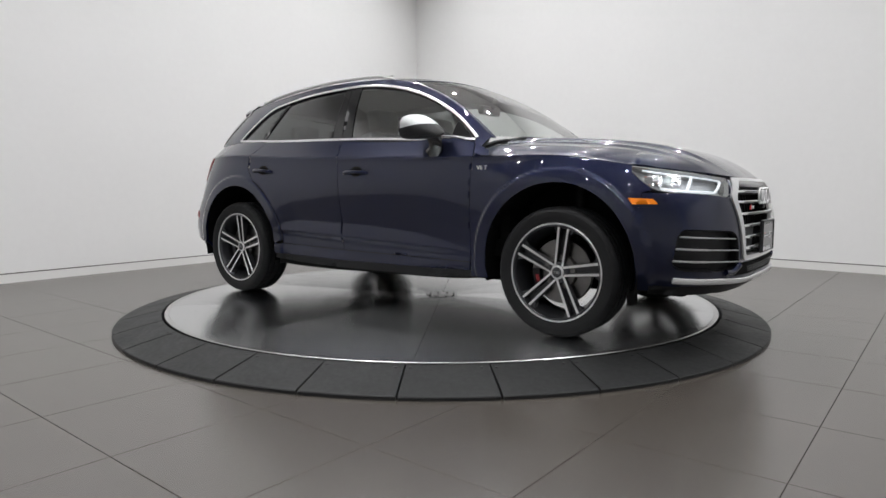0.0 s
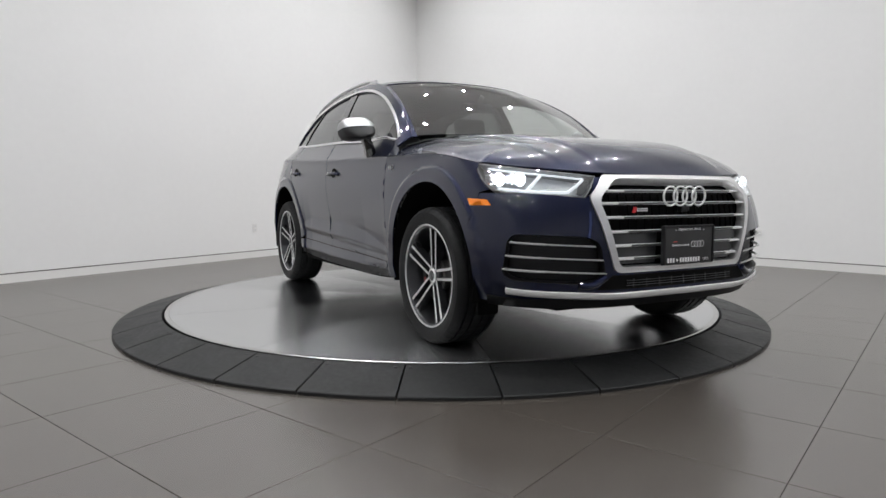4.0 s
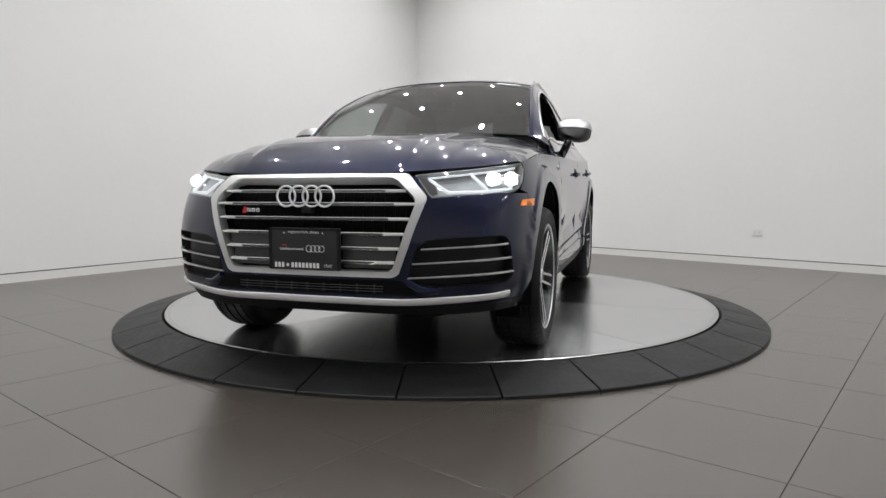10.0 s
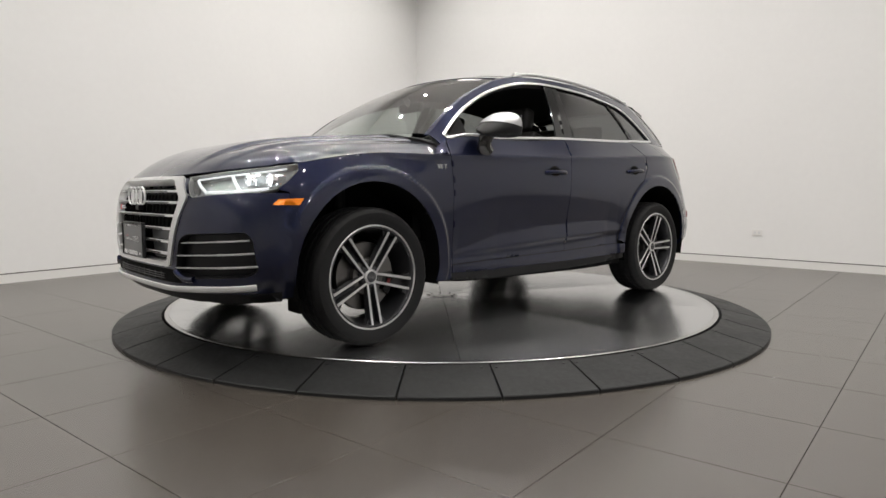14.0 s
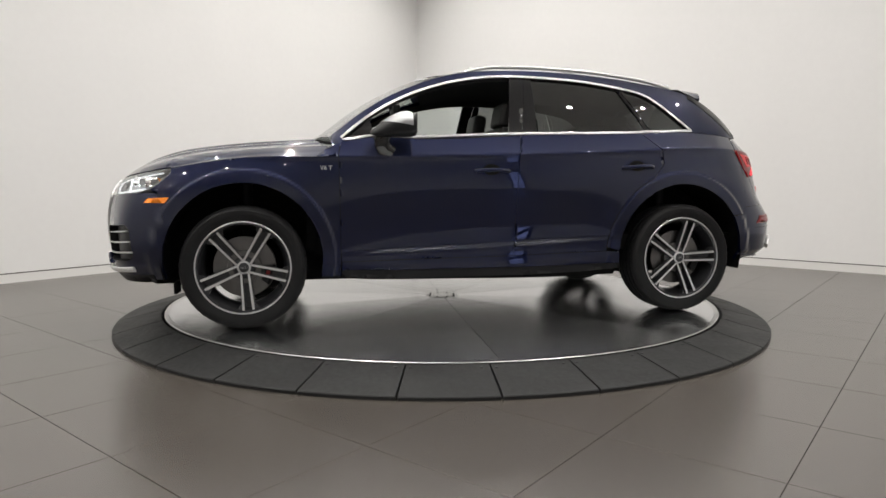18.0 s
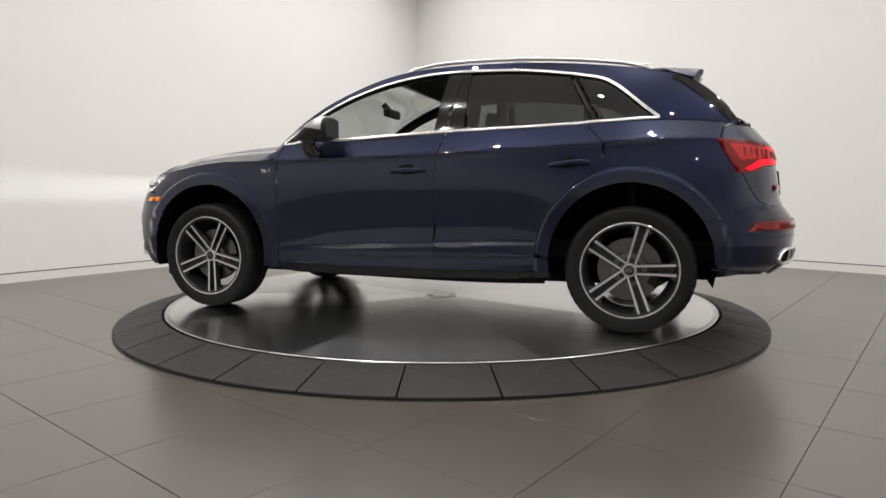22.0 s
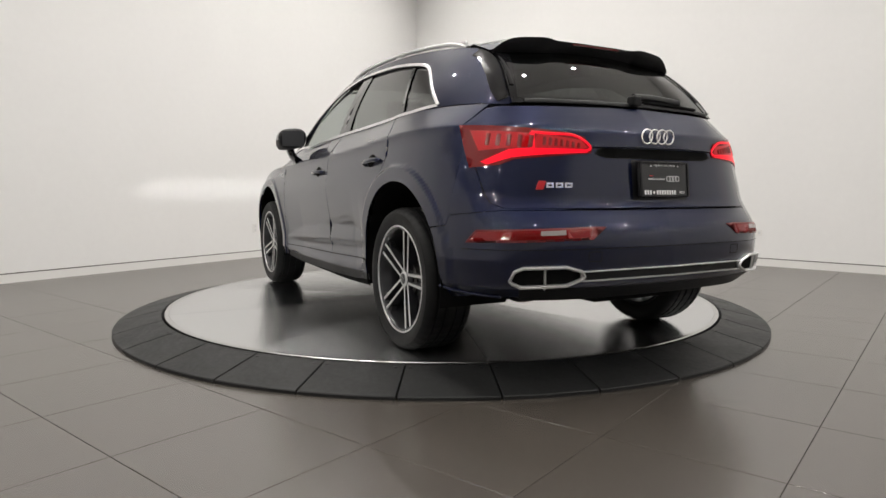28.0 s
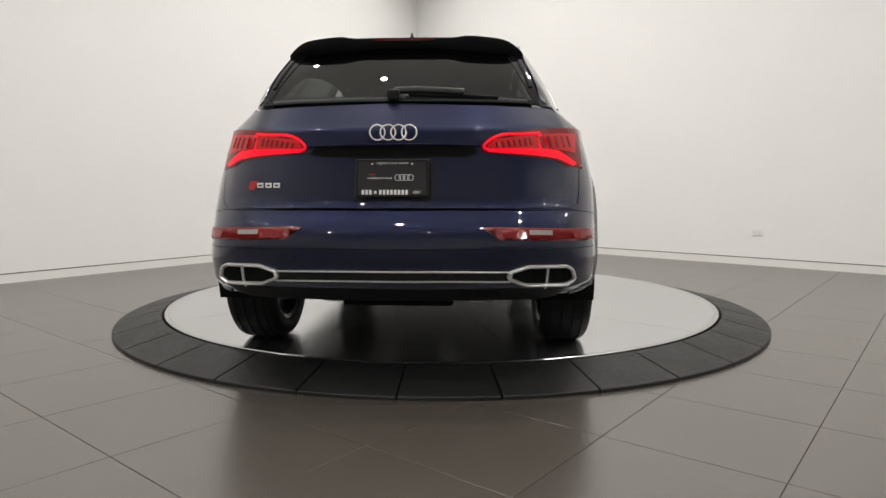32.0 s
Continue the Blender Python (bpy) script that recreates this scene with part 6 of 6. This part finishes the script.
for mir in (False, True):
    dp = [(0.84, 0.42), (-0.80, 0.42), (-0.90, 0.72), (-1.05, 0.90), (-1.30, 0.95), (-1.30, 1.19), (-0.4, 1.165), (0.3, 1.13), (0.84, 1.105)]
    lay("door_lining", patch(dp, SIDE, T_LOW, h=0.08, off=-0.055, rim=0), M_LEATHER, car, "", mir)
    hole2 = [(x * 0.985 - 0.004, 1.34 + (z - 1.34) * 0.94) for x, z in opening]
    lay("pillar_lining", patch([(x, z + (0.004 if z < 1.3 else -0.012)) for x, z in us], SIDE, T_UP, h=0.06, off=-0.028, rim=0, holes=(hole2,)), M_LEATHER, car, "", mir)
lay("headliner", patch(canopy_quad(0.20, -1.62, -0.97, 0.97), TOP, T_CAN, h=0.08, off=-0.035, rim=0), mat("black headliner", (0.020, 0.020, 0.021), 0.9, var=0.1, scale=20), car, "black cabin headliner")
# cowl and wipers at the foot of the windscreen
cw = [T_HOOD.at(*TOP(1.012 - 0.19 * (y / 0.78) ** 2, y))[0] for y in np.linspace(-0.76, 0.76, 30)]
bar("cowl", [p + Vector((-0.015, 0, -0.010)) for p in cw], 0.07, 0.03, M_BLACK, car, n=8, label="black cowl at the windscreen")
ps = patch([can_xy(0.335, w) for w in (0.62, 0.74, 0.86)] + [can_xy(0.365, w) for w in (0.86, 0.74, 0.62)], TOP, T_CAN, h=0.03, off=0.0, rim=0.001)
lay("windscreen_sticker", ps, M_WHITE, car, "small white sticker inside the windscreen")
# ---- small things on the walls ----
def outlet(base, along, z, w, h, label):
    d = along.normalized()
    out = Vector((d.y, -d.x, 0))
    if out.y > 0:
        out = -out
    p = CORNER + along
    m = Matrix(((d.x, out.x, 0, p.x), (d.y, out.y, 0, p.y), (0, 0, 1, z), (0, 0, 0, 1)))
    e = put("wall_outlet", bm_mesh("wall_outlet", box_bm((w, 0.012, h), (0, 0.002, 0), 0.003), M_BASE), m=m)
    tagged(e, label, "outlet", "wall outlets")
    for s in (1, -1):
        o = (s * w * 0.22, 0.008, 0) if w > h else (0, 0.008, s * h * 0.22)
        part("socket", box_bm((0.028, 0.005, 0.030), o, 0.002), M_TRIM, e)
    return e


outlet("r", DIR_R * 5.948, 0.318, 0.115, 0.072, "white wall socket plate set sideways above the baseboard")
outlet("l", DIR_L * 3.764, 0.320, 0.072, 0.115, "white wall socket plate above the baseboard")
pp = CORNER + DIR_L * 3.299
out_l = Vector((-DIR_L.y, DIR_L.x, 0))
if out_l.y > 0:
    out_l = -out_l
plug = put("cable_stub", bm_mesh("cable_stub", lathe_bm([(0.0, 0.05), (0.018, 0.048), (0.022, 0.03), (0.030, 0.0)], 14, "z"), M_BLACK, True), m=Matrix.Translation((pp.x, pp.y, 0.356)) @ Vector((out_l.x, out_l.y, 0)).to_track_quat("Z", "Y").to_matrix().to_4x4())
tagged(plug, "small black cable stub sticking out of the white wall", "cable")

# ---- floor tiles ----
TS, JOINT = 0.6027, 0.0032
T0 = Vector((-1.112, -2.868, 0))
bm = box_bm((TS - JOINT, TS - JOINT, 0.02), (0, 0, -0.01), 0.0006, 1)
TILE = bm_mesh("tile", bm, M_TILE)
TURN = Matrix.Rotation(radians(51), 4, "Z")
rest_v, rest_f = [], []
count = 0
for i in range(-22, 26):
    for j in range(-20, 24):
        c = T0 + ROOM_U * ((i + 0.5) * TS) + ROOM_V * ((j + 0.5) * TS)
        if math.hypot(c.x, c.y) < 2.0 - 0.45:
            continue
        if math.hypot(c.x, c.y + 1) > 11:
            continue
        near = -4.1 < c.y < 3.2 and abs(c.x) < 5 and abs(c.x) < (c.y + 4.9) * 0.72 + 0.6
        if near and count < 300:
            t = put("tile", TILE, floor, m=Matrix.Translation((c.x, c.y, FLOOR_Z)) @ TURN)
            count += 1
        else:
            h = (TS - JOINT) / 2
            b = len(rest_v)
            for su, sv in ((-1, -1), (1, -1), (1, 1), (-1, 1)):
                p = c + ROOM_U * su * h + ROOM_V * sv * h
                rest_v.append((p.x, p.y, FLOOR_Z - 0.0004))
            rest_f.append((b, b + 1, b + 2, b + 3))
me = mesh_of("far_tiles", rest_v, rest_f, M_TILE, False)
me.flip_normals()
if me.polygons[0].normal.z < 0:
    me.flip_normals()
far = put("far_tiles", me, floor, "grey brown porcelain tiles away from the turntable")
tagged(far, kind="stuff")
# ---- motion ----
ANGLES = "0:-36.5 0.5:-38.1 1:-40.4 1.5:-43.4 2:-46.9 2.5:-50.6 3:-54.3 3.5:-57.9 5.5:-72.8 6:-76.6 6.5:-80.4 7:-84.3 7.5:-88.1 8:-91.9 8.5:-95.8 9:-99.6 9.5:-103.5 10:-107.4 10.5:-111.4 11:-115.3 11.5:-119.2 12:-123.1 12.5:-126.9 13:-130.6 13.5:-134.3 14:-137.9 14.5:-141.5 16.5:-156.6 17:-160.5 17.5:-164.4 18:-168.3 18.5:-172.2 19:-176.1 19.5:-179.9 20:-183.7 20.5:-187.4 21:-191.1 21.5:-194.7 22:-198.3 22.5:-201.9 23:-205.4 23.5:-208.9 24:-212.4 24.5:-215.9 25:-219.5 25.5:-223.1 27.5:-238.3 28:-242.1 28.5:-246.1 29:-250.0 29.5:-253.9 30:-257.8 30.5:-261.6 31:-265.4 31.5:-269.2 32:-272.9"
CAR_X, CAR_Y = -0.0258, 0.0886


def motions():
    rows_disc, rows_car = [], []
    for item in ANGLES.split():
        t, a = (float(q) for q in item.split(":"))
        turn = pose(0, 0, 0, 0, 0, a)
        rows_disc.append((t, turn))
        rows_car.append((t, turn @ pose(CAR_X, CAR_Y, 0.001)))
    walk(disc, rows_disc)
    walk(car, rows_car)


motions()
